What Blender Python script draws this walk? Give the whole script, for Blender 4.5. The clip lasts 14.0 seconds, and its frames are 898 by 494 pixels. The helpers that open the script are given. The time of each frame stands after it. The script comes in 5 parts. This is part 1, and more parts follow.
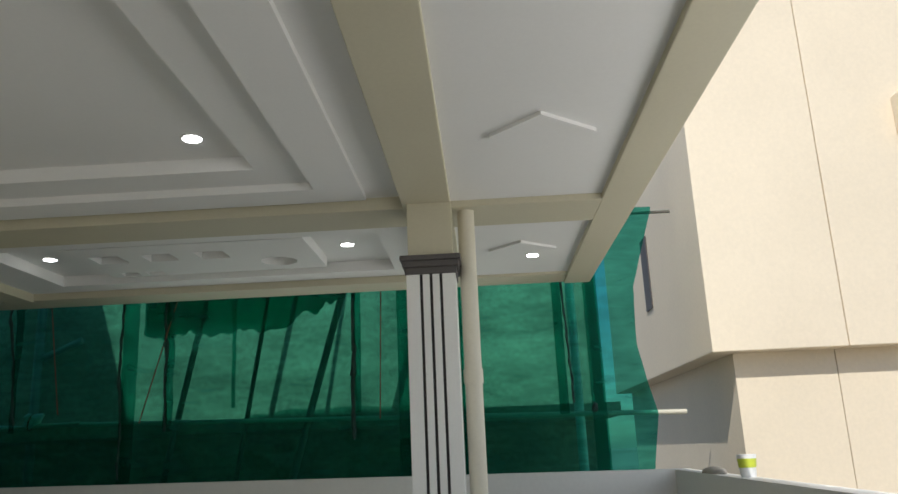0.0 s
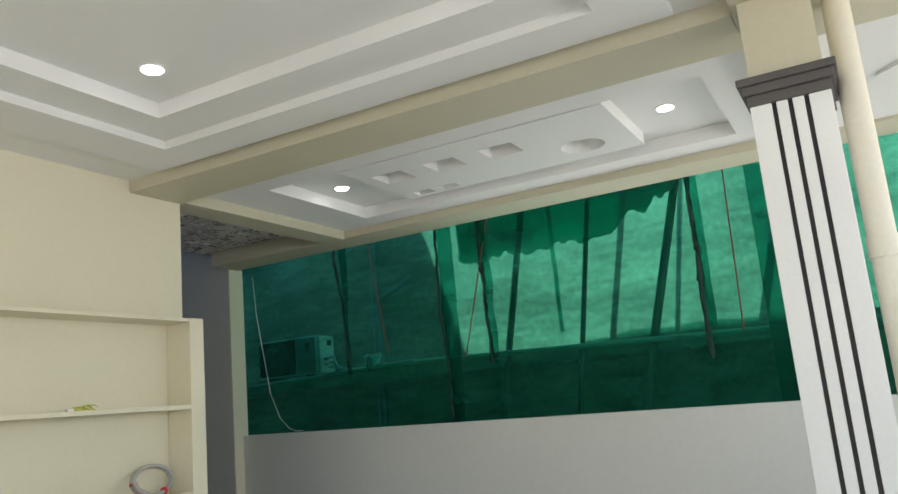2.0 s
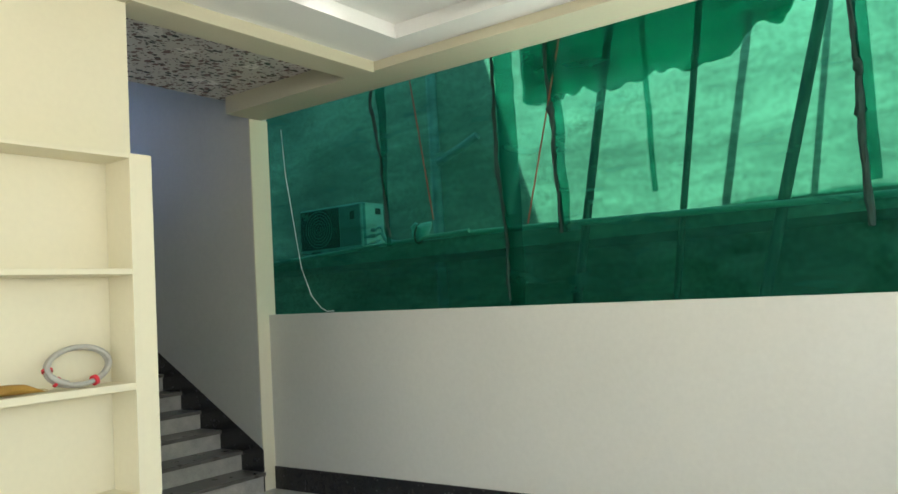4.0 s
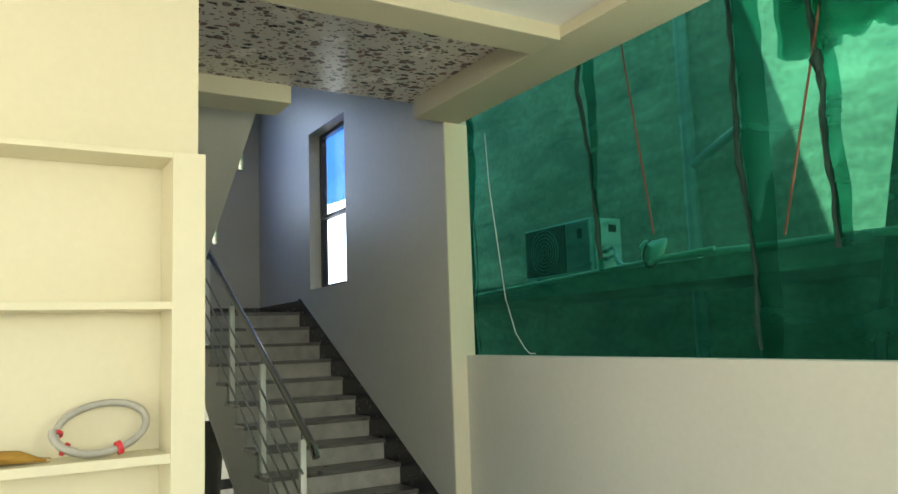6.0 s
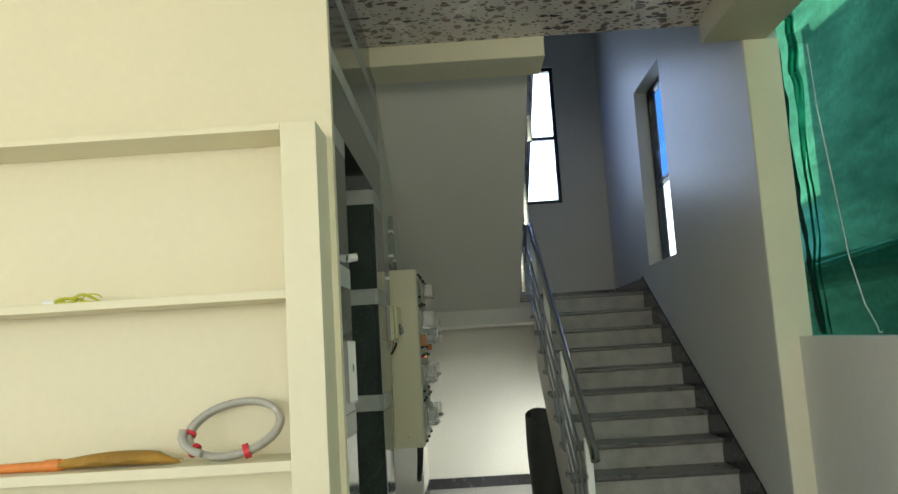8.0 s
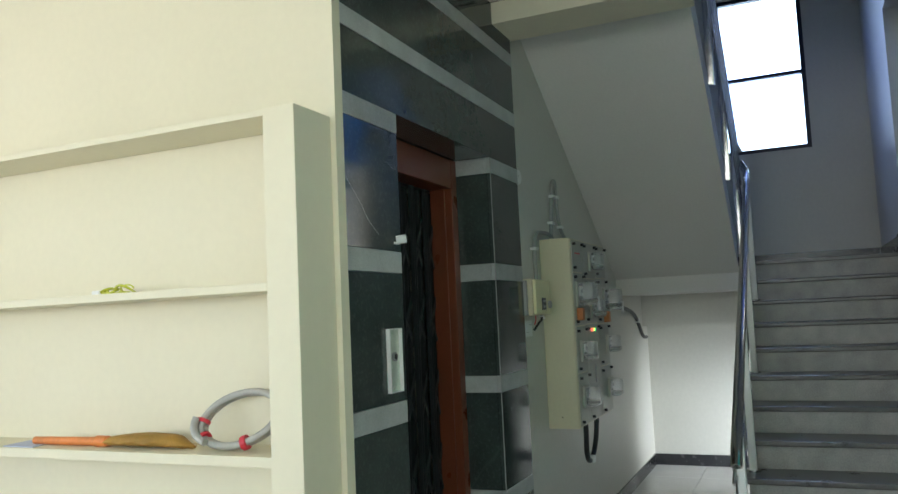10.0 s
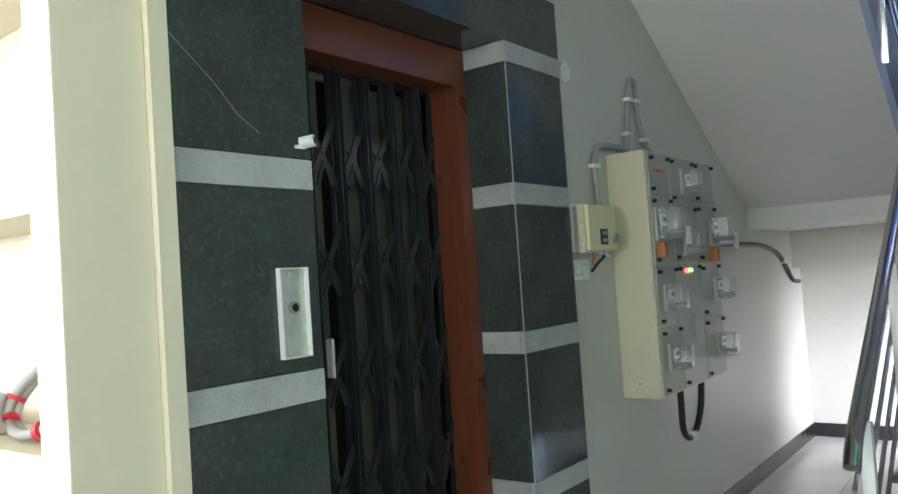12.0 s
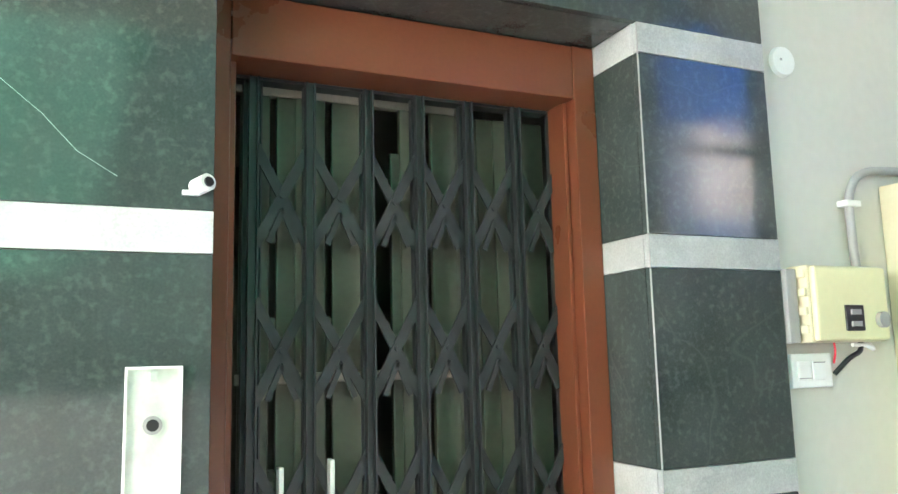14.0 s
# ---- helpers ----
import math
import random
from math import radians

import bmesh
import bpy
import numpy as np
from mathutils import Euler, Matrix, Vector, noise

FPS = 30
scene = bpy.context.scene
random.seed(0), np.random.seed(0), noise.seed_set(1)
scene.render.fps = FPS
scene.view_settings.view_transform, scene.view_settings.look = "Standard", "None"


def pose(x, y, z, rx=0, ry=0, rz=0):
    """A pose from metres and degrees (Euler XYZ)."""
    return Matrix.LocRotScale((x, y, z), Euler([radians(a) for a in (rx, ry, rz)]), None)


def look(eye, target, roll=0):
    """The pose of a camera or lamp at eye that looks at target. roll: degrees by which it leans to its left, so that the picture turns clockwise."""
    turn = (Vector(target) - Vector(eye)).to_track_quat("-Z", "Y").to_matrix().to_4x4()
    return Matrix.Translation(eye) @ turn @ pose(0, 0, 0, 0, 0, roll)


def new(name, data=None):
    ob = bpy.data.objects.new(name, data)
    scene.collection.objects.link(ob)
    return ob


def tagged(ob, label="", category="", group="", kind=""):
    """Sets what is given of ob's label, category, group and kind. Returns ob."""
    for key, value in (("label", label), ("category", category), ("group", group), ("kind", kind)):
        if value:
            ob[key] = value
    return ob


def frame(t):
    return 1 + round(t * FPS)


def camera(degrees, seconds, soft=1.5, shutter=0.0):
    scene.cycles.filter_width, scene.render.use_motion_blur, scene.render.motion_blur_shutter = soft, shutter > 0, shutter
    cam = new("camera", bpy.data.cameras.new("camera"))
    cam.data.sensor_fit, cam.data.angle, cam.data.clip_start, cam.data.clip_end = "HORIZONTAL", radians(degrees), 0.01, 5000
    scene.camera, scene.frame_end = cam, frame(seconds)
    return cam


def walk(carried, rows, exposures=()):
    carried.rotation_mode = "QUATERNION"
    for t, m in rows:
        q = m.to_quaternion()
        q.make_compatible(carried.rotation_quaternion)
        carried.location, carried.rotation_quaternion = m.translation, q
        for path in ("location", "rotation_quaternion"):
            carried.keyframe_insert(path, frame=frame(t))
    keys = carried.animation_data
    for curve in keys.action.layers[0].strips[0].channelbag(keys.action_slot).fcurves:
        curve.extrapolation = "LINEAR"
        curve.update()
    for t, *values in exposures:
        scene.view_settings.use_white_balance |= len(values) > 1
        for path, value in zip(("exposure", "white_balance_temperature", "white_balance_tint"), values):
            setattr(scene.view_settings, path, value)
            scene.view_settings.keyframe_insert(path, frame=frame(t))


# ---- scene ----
cam = camera(59.5, 14.0)

EXPOSURES = [(0.0, -0.6, 6200, 10), (1.0, 0.05, 6400, 11), (1.5, 0.45, 6200, 11), (2.0, 0.6, 6200, 11), (2.5, 0.75, 6400, 11), (3.0, 0.85, 6600, 10), (3.5, 1.15, 6600, 8), (6.0, 1.5, 7500, 2),
             (7.5, 1.48, 7300, 3), (8.0, 1.25, 7000, 4), (10.3, 1.35, 6000, 8), (11.5, 1.7, 6000, 11), (12.0, 2.2, 6000, 16), (12.5, 3.0, 6050, 18), (13.0, 3.5, 6250, 21), (14.0, 4.2, 6350, 21)]
PATH = [
    (0, (-0.801, 0.982, 1.592), (-0.873, 2.916, 2.096), -2.5),
    (0.5, (-0.737, 1.352, 1.601), (-0.985, 3.27, 2.111), -3.1),
    (1, (-0.855, 1.684, 1.57), (-1.279, 3.582, 2.036), -3.0),
    (1.5, (-0.939, 2.036, 1.544), (-1.606, 3.884, 1.919), -3.9),
    (2, (-0.954, 2.4, 1.579), (-1.867, 4.136, 1.971), -5.2),
    (2.5, (-1.135, 2.799, 1.591), (-2.149, 4.469, 2.021), -4.6),
    (3, (-1.188, 3.136, 1.572), (-2.205, 4.798, 2.022), -4.3),
    (3.5, (-1.275, 3.581, 1.508), (-2.334, 5.256, 1.781), -3.8),
    (3.7, (-1.342, 3.746, 1.477), (-2.442, 5.406, 1.658), -3.8),
    (5.8, (-1.867, 5.396, 1.538), (-3.525, 6.489, 1.778), -2.0),
    (6, (-1.904, 5.53, 1.539), (-3.607, 6.55, 1.784), -2.0),
    (6.5, (-2.103, 5.832, 1.503), (-3.855, 6.776, 1.699), -2.7),
    (7, (-2.283, 6.171, 1.506), (-4.137, 6.896, 1.706), -3.4),
    (7.5, (-2.391, 6.533, 1.517), (-4.344, 6.9, 1.743), -3.0),
    (8, (-2.352, 6.711, 1.508), (-4.335, 6.679, 1.762), -3.5),
    (8.2, (-2.359, 6.78, 1.527), (-4.338, 6.613, 1.763), -3.4),
    (10.3, (-3.002, 7.718, 1.62), (-4.798, 6.865, 1.83), -2.7),
    (10.5, (-3.103, 7.726, 1.639), (-4.885, 6.858, 1.903), -3.3),
    (11, (-3.359, 7.709, 1.653), (-5.097, 6.791, 2.023), -5.4),
    (11.5, (-3.713, 7.816, 1.601), (-5.358, 6.719, 1.904), -3.8),
    (12, (-4.091, 7.843, 1.5), (-5.684, 6.638, 1.581), -3.9),
    (12.5, (-4.461, 7.808, 1.521), (-6.012, 6.546, 1.552), -2.8),
    (13, (-4.841, 7.88, 1.54), (-6.17, 6.388, 1.626), -5.5),
    (13.5, (-5.14, 7.834, 1.537), (-6.207, 6.149, 1.674), -5.1),
    (14, (-5.408, 7.801, 1.563), (-6.216, 5.992, 1.839), -1.4),
]
walk(cam, [(t, look(eye, target, roll)) for t, eye, target, roll in PATH], EXPOSURES)

# ---- world, sun, daylight ----
world = bpy.data.worlds.new("sky")
scene.world = world
world.use_nodes = True
_n = world.node_tree.nodes
sky = _n.new("ShaderNodeTexSky")
sky.sky_type, sky.sun_disc = "NISHITA", False
sky.sun_elevation, sky.sun_rotation = radians(46), radians(198)
_n["Background"].inputs["Strength"].default_value = 0.15
world.node_tree.links.new(sky.outputs[0], _n["Background"].inputs["Color"])
_l = bpy.data.lights.new("sun", "SUN")
_l.energy, _l.angle, _l.color = 5.0, radians(0.5), (1.0, 0.95, 0.87)
sun = new("sun", _l)
_d = Vector((math.sin(sky.sun_rotation) * math.cos(sky.sun_elevation), math.cos(sky.sun_rotation) * math.cos(sky.sun_elevation), math.sin(sky.sun_elevation)))
sun.matrix_world = look(_d * 40, (0, 0, 0))


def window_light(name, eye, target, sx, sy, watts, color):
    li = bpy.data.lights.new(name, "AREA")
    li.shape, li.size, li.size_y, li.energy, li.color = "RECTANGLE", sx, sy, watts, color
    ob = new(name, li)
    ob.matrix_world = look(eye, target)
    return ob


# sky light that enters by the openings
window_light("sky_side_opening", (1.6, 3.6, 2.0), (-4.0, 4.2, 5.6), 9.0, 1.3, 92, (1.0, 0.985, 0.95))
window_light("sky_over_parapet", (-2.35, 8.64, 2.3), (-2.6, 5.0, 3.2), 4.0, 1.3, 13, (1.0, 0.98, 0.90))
# fill lamp added at the back, in a gateway that stays out of view
window_light("fill_back", (-2.5, -2.6, 2.0), (-3.0, 5.0, 1.6), 5.0, 2.2, 28, (1.0, 0.96, 0.89))
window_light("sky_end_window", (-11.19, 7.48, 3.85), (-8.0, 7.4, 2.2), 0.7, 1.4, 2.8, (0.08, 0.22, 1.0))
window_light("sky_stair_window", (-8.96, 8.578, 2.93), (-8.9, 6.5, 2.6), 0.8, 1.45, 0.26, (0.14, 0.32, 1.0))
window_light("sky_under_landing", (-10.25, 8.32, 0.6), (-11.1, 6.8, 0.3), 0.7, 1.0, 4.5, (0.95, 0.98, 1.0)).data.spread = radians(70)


# ---- materials ----
def mat(name, color, rough=0.6, metal=0.0, vary=0.12, scale=3.0, fine=60.0, bump=0.15, dist=0.002, spec=0.5, random_tint=0.0):
    m = bpy.data.materials.new(name)
    m.use_nodes = True
    nt = m.node_tree
    n, ln = nt.nodes, nt.links
    b = n["Principled BSDF"]
    geo = n.new("ShaderNodeNewGeometry")
    t1, t2 = n.new("ShaderNodeTexNoise"), n.new("ShaderNodeTexNoise")
    t1.inputs["Scale"].default_value, t1.inputs["Detail"].default_value = scale, 5
    t2.inputs["Scale"].default_value, t2.inputs["Detail"].default_value = fine, 4
    for t in (t1, t2):
        ln.new(geo.outputs["Position"], t.inputs["Vector"])
    add = n.new("ShaderNodeMath")
    add.operation = "MULTIPLY_ADD"
    add.inputs[1].default_value = 0.6
    ln.new(t1.outputs[0], add.inputs[0])
    sc = n.new("ShaderNodeMath")
    sc.operation = "MULTIPLY"
    sc.inputs[1].default_value = 0.4
    ln.new(t2.outputs[0], sc.inputs[0])
    ln.new(sc.outputs[0], add.inputs[2])
    ramp = n.new("ShaderNodeValToRGB")
    lo = [c * (1 - vary) for c in color]
    hi = [min(1.0, c * (1 + vary)) for c in color]
    ramp.color_ramp.elements[0].position, ramp.color_ramp.elements[1].position = 0.3, 0.7
    ramp.color_ramp.elements[0].color = (*lo, 1)
    ramp.color_ramp.elements[1].color = (*hi, 1)
    ln.new(add.outputs[0], ramp.inputs[0])
    out = ramp.outputs[0]
    if random_tint:
        info, hsv, mr = n.new("ShaderNodeObjectInfo"), n.new("ShaderNodeHueSaturation"), n.new("ShaderNodeMapRange")
        mr.inputs[3].default_value, mr.inputs[4].default_value = 1 - random_tint, 1 + random_tint
        ln.new(info.outputs["Random"], mr.inputs[0])
        ln.new(mr.outputs[0], hsv.inputs["Value"])
        ln.new(out, hsv.inputs["Color"])
        out = hsv.outputs[0]
    ln.new(out, b.inputs["Base Color"])
    b.inputs["Metallic"].default_value = metal
    b.inputs["Specular IOR Level"].default_value = spec
    rr = n.new("ShaderNodeMapRange")
    rr.inputs[3].default_value, rr.inputs[4].default_value = max(0.02, rough - 0.08), min(1, rough + 0.08)
    ln.new(t1.outputs[0], rr.inputs[0])
    ln.new(rr.outputs[0], b.inputs["Roughness"])
    if bump:
        bp = n.new("ShaderNodeBump")
        bp.inputs["Strength"].default_value, bp.inputs["Distance"].default_value = bump, dist
        ln.new(add.outputs[0], bp.inputs["Height"])
        ln.new(bp.outputs[0], b.inputs["Normal"])
    return m


def glow(name, color, strength):
    m = bpy.data.materials.new(name)
    m.use_nodes = True
    b = m.node_tree.nodes["Principled BSDF"]
    b.inputs["Base Color"].default_value = (*color, 1)
    b.inputs["Emission Color"].default_value = (*color, 1)
    b.inputs["Emission Strength"].default_value = strength
    return m


def speckled(name, base, dark, mid, scale, rough):
    """A light sheet with scattered dark and reddish flecks."""
    m = mat(name, base, rough, vary=0.04, bump=0.05)
    n, ln = m.node_tree.nodes, m.node_tree.links
    b = n["Principled BSDF"]
    geo = n.new("ShaderNodeNewGeometry")
    warp = n.new("ShaderNodeTexNoise")
    warp.inputs["Scale"].default_value = 9
    vadd = n.new("ShaderNodeVectorMath")
    vadd.operation = "MULTIPLY_ADD"
    vadd.inputs[1].default_value = (0.06, 0.06, 0.06)
    ln.new(geo.outputs["Position"], warp.inputs["Vector"])
    ln.new(warp.outputs["Color"], vadd.inputs[0])
    ln.new(geo.outputs["Position"], vadd.inputs[2])
    color = b.inputs["Base Color"].links[0].from_socket
    for k, (sc, tone, cut) in enumerate(((scale, dark, 0.22), (scale * 0.75, mid, 0.26), (scale * 2.1, dark, 0.2), (scale * 1.5, mid, 0.2))):
        v = n.new("ShaderNodeTexVoronoi")
        v.inputs["Scale"].default_value, v.inputs["Randomness"].default_value = sc, 1
        off = n.new("ShaderNodeMapping")
        off.inputs["Location"].default_value = (k * 3.7, k * 1.9, 0)
        off.inputs["Scale"].default_value = (1.0, 0.55 + 0.5 * (k % 2), 1.0)
        off.inputs["Rotation"].default_value = (0, 0, 0.5 + k)
        ln.new(vadd.outputs[0], off.inputs["Vector"])
        ln.new(off.outputs[0], v.inputs["Vector"])
        lt = n.new("ShaderNodeMapRange")
        lt.inputs[1].default_value, lt.inputs[2].default_value = cut, cut + 0.05
        lt.inputs[3].default_value, lt.inputs[4].default_value = 1, 0
        ln.new(v.outputs["Distance"], lt.inputs[0])
        mx = n.new("ShaderNodeMix")
        mx.data_type = "RGBA"
        ln.new(lt.outputs[0], mx.inputs[0])
        ln.new(color, mx.inputs[6])
        mx.inputs[7].default_value = (*tone, 1)
        color = mx.outputs[2]
    ln.new(color, b.inputs["Base Color"])
    return m


def granite(name, base, fleck, rough):
    """Polished stone: fine flecks, soft clouds and a few pale veins."""
    m = mat(name, base, rough, vary=0.3, scale=6, fine=180, bump=0.03, random_tint=0.12)
    n, ln = m.node_tree.nodes, m.node_tree.links
    b = n["Principled BSDF"]
    geo = n.new("ShaderNodeNewGeometry")
    src = b.inputs["Base Color"].links[0].from_socket
    t = n.new("ShaderNodeTexNoise")
    t.inputs["Scale"].default_value, t.inputs["Detail"].default_value = 60, 8
    ln.new(geo.outputs["Position"], t.inputs["Vector"])
    r = n.new("ShaderNodeMapRange")
    r.inputs[1].default_value, r.inputs[2].default_value = 0.52, 0.72
    ln.new(t.outputs[0], r.inputs[0])
    v = n.new("ShaderNodeTexNoise")
    v.inputs["Scale"].default_value, v.inputs["Detail"].default_value, v.inputs["Distortion"].default_value = 0.7, 3, 0.8
    ln.new(geo.outputs["Position"], v.inputs["Vector"])
    ab = n.new("ShaderNodeMath")
    ab.operation = "SUBTRACT"
    ab.inputs[1].default_value = 0.5
    ln.new(v.outputs[0], ab.inputs[0])
    a2 = n.new("ShaderNodeMath")
    a2.operation = "ABSOLUTE"
    ln.new(ab.outputs[0], a2.inputs[0])
    r2 = n.new("ShaderNodeMapRange")
    r2.inputs[1].default_value, r2.inputs[2].default_value, r2.inputs[3].default_value, r2.inputs[4].default_value = 0.0, 0.0025, 0.16, 0
    ln.new(a2.outputs[0], r2.inputs[0])
    mxv = n.new("ShaderNodeMath")
    mxv.operation = "MAXIMUM"
    sc = n.new("ShaderNodeMath")
    sc.operation = "MULTIPLY"
    sc.inputs[1].default_value = 0.26
    ln.new(r.outputs[0], sc.inputs[0])
    ln.new(sc.outputs[0], mxv.inputs[0])
    ln.new(r2.outputs[0], mxv.inputs[1])
    mx = n.new("ShaderNodeMix")
    mx.data_type = "RGBA"
    ln.new(mxv.outputs[0], mx.inputs[0])
    ln.new(src, mx.inputs[6])
    mx.inputs[7].default_value = (*fleck, 1)
    ln.new(mx.outputs[2], b.inputs["Base Color"])
    return m


def net_material():
    """Woven shade net: translucent green with open gaps, fold highlights put into its transparency, and crumpled
    relief.
    """
    m = bpy.data.materials.new("green_shade_net")
    m.use_nodes = True
    n, ln = m.node_tree.nodes, m.node_tree.links
    n.remove(n["Principled BSDF"])
    geo = n.new("ShaderNodeNewGeometry")
    t = n.new("ShaderNodeTexNoise")
    t.inputs["Scale"].default_value, t.inputs["Detail"].default_value = 2.2, 6
    mp = n.new("ShaderNodeMapping")
    mp.inputs["Scale"].default_value = (0.6, 1.0, 1.6)
    ln.new(geo.outputs["Position"], mp.inputs["Vector"])
    ln.new(mp.outputs[0], t.inputs["Vector"])
    ramp = n.new("ShaderNodeValToRGB")
    ramp.color_ramp.elements[0].position, ramp.color_ramp.elements[0].color = 0.3, (0.008, 0.10, 0.072, 1)
    ramp.color_ramp.elements[1].position, ramp.color_ramp.elements[1].color = 0.72, (0.04, 0.31, 0.215, 1)
    ln.new(t.outputs[0], ramp.inputs[0])
    weave = n.new("ShaderNodeTexWave")
    weave.bands_direction = "Z"
    weave.inputs["Scale"].default_value, weave.inputs["Distortion"].default_value = 28, 2.5
    ln.new(geo.outputs["Position"], weave.inputs["Vector"])
    bp = n.new("ShaderNodeBump")
    bp.inputs["Strength"].default_value, bp.inputs["Distance"].default_value = 0.7, 0.008
    ln.new(weave.outputs["Fac"], bp.inputs["Height"])
    d, tr, tp = n.new("ShaderNodeBsdfDiffuse"), n.new("ShaderNodeBsdfTranslucent"), n.new("ShaderNodeBsdfTransparent")
    gl = n.new("ShaderNodeBsdfGlossy")
    gl.inputs["Roughness"].default_value = 0.45
    gl.inputs["Color"].default_value = (0.2, 0.7, 0.5, 1)
    tp.inputs["Color"].default_value = (0.11, 0.55, 0.45, 1)
    for q in (d, tr):
        ln.new(ramp.outputs[0], q.inputs["Color"])
        ln.new(bp.outputs[0], q.inputs["Normal"])
    ln.new(bp.outputs[0], gl.inputs["Normal"])
    m1, m2, m3 = n.new("ShaderNodeMixShader"), n.new("ShaderNodeMixShader"), n.new("ShaderNodeMixShader")
    m1.inputs[0].default_value = 0.6
    ln.new(d.outputs[0], m1.inputs[1])
    ln.new(tr.outputs[0], m1.inputs[2])
    m3.inputs[0].default_value = 0.08
    ln.new(m1.outputs[0], m3.inputs[1])
    ln.new(gl.outputs[0], m3.inputs[2])
    # stretched noise in the transparency draws the highlights of crumpled folds
    streak = n.new("ShaderNodeTexNoise")
    streak.inputs["Scale"].default_value, streak.inputs["Detail"].default_value, streak.inputs["Distortion"].default_value = 3.5, 10, 0.6
    smap = n.new("ShaderNodeMapping")
    smap.inputs["Scale"].default_value, smap.inputs["Rotation"].default_value = (0.8, 1.0, 3.0), (0, 0.3, 0)
    ln.new(geo.outputs["Position"], smap.inputs["Vector"])
    ln.new(smap.outputs[0], streak.inputs["Vector"])
    both = n.new("ShaderNodeMath")
    both.operation = "MULTIPLY_ADD"
    both.inputs[1].default_value = 0.9
    ln.new(streak.outputs[0], both.inputs[0])
    ln.new(t.outputs[0], both.inputs[2])
    gap = n.new("ShaderNodeMapRange")
    gap.inputs[1].default_value, gap.inputs[2].default_value = 0.66, 1.22
    gap.inputs[3].default_value, gap.inputs[4].default_value = 0.42, 0.92
    ln.new(both.outputs[0], gap.inputs[0])
    ln.new(gap.outputs[0], m2.inputs[0])
    ln.new(m3.outputs[0], m2.inputs[1])
    ln.new(tp.outputs[0], m2.inputs[2])
    ln.new(m2.outputs[0], n["Material Output"].inputs["Surface"])
    return m


def glass_material():
    m = bpy.data.materials.new("window_glass")
    m.use_nodes = True
    b = m.node_tree.nodes["Principled BSDF"]
    b.inputs["Base Color"].default_value = (0.9, 0.95, 1, 1)
    b.inputs["Roughness"].default_value = 0.03
    b.inputs["Transmission Weight"].default_value = 1
    b.inputs["IOR"].default_value = 1.05
    return m


CREAM = mat("cream_wall_paint", (0.74, 0.69, 0.52), 0.55, vary=0.035, scale=1.2, fine=30, bump=0.05)
GREY_WALL = mat("pale_grey_wall_paint", (0.58, 0.57, 0.51), 0.38, vary=0.06, scale=1.0, fine=30, bump=0.06)
WHITE_CEIL = mat("white_ceiling_paint", (0.80, 0.79, 0.76), 0.6, vary=0.025, scale=0.9, fine=50, bump=0.06)
BEAM = mat("beige_beam_paint", (0.56, 0.52, 0.38), 0.6, vary=0.05, scale=1.3, fine=45, bump=0.12)
PARAPET = mat("smooth_grey_white_parapet_paint", (0.66, 0.65, 0.60), 0.45, vary=0.05, scale=0.8, fine=30, bump=0.15)
WHITE = mat("white_paint", (0.82, 0.81, 0.77), 0.5, vary=0.04, bump=0.08)
SOFFIT = mat("soffit_white_paint", (0.74, 0.72, 0.68), 0.6, vary=0.05, scale=0.9, bump=0.1)
BLACK = mat("black_polished_granite_skirting", (0.018, 0.018, 0.02), 0.25, vary=0.3, scale=20, bump=0.02)
GROOVE = mat("dark_groove_paint", (0.03, 0.028, 0.028), 0.6, vary=0.2)
CAP = mat("dark_brown_grey_capital_paint", (0.09, 0.08, 0.075), 0.6, vary=0.15, bump=0.2)
GRANITE = granite("dark_green_black_granite", (0.045, 0.057, 0.053), (0.13, 0.155, 0.145), 0.09)
BAND = granite("pale_grey_granite_band", (0.42, 0.43, 0.42), (0.62, 0.63, 0.62), 0.35)
MARBLE_CEIL = speckled("flecked_marble_ceiling_sheet", (0.66, 0.60, 0.57), (0.05, 0.04, 0.04), (0.24, 0.16, 0.15), 15, 0.25)
TREAD = mat("grey_granite_tread", (0.125, 0.115, 0.10), 0.3, vary=0.4, scale=9, fine=140, bump=0.04, random_tint=0.08)
RISER = mat("pale_grey_stone_riser", (0.38, 0.36, 0.32), 0.4, vary=0.3, scale=8, fine=120, bump=0.04, random_tint=0.1)
STEEL = mat("polished_stainless_steel", (0.55, 0.54, 0.52), 0.2, metal=1.0, vary=0.05, bump=0.02)
NET = net_material()
NET_CORD = mat("dark_green_bunched_net", (0.005, 0.035, 0.025), 0.8, vary=0.5, scale=12, fine=120, bump=0.6, dist=0.004)
GLASS = glass_material()
TARP = bpy.data.materials.new("blue_tarpaulin")
TARP.use_nodes = True
_t = TARP.node_tree.nodes
_t.remove(_t["Principled BSDF"])
_m, _a, _c = _t.new("ShaderNodeMixShader"), _t.new("ShaderNodeBsdfTranslucent"), _t.new("ShaderNodeBsdfTransparent")
_a.inputs["Color"].default_value, _c.inputs["Color"].default_value, _m.inputs[0].default_value = (0.03, 0.14, 0.62, 1), (0.04, 0.16, 0.60, 1), 0.6
TARP.node_tree.links.new(_a.outputs[0], _m.inputs[1])
TARP.node_tree.links.new(_c.outputs[0], _m.inputs[2])
TARP.node_tree.links.new(_m.outputs[0], _t["Material Output"].inputs["Surface"])
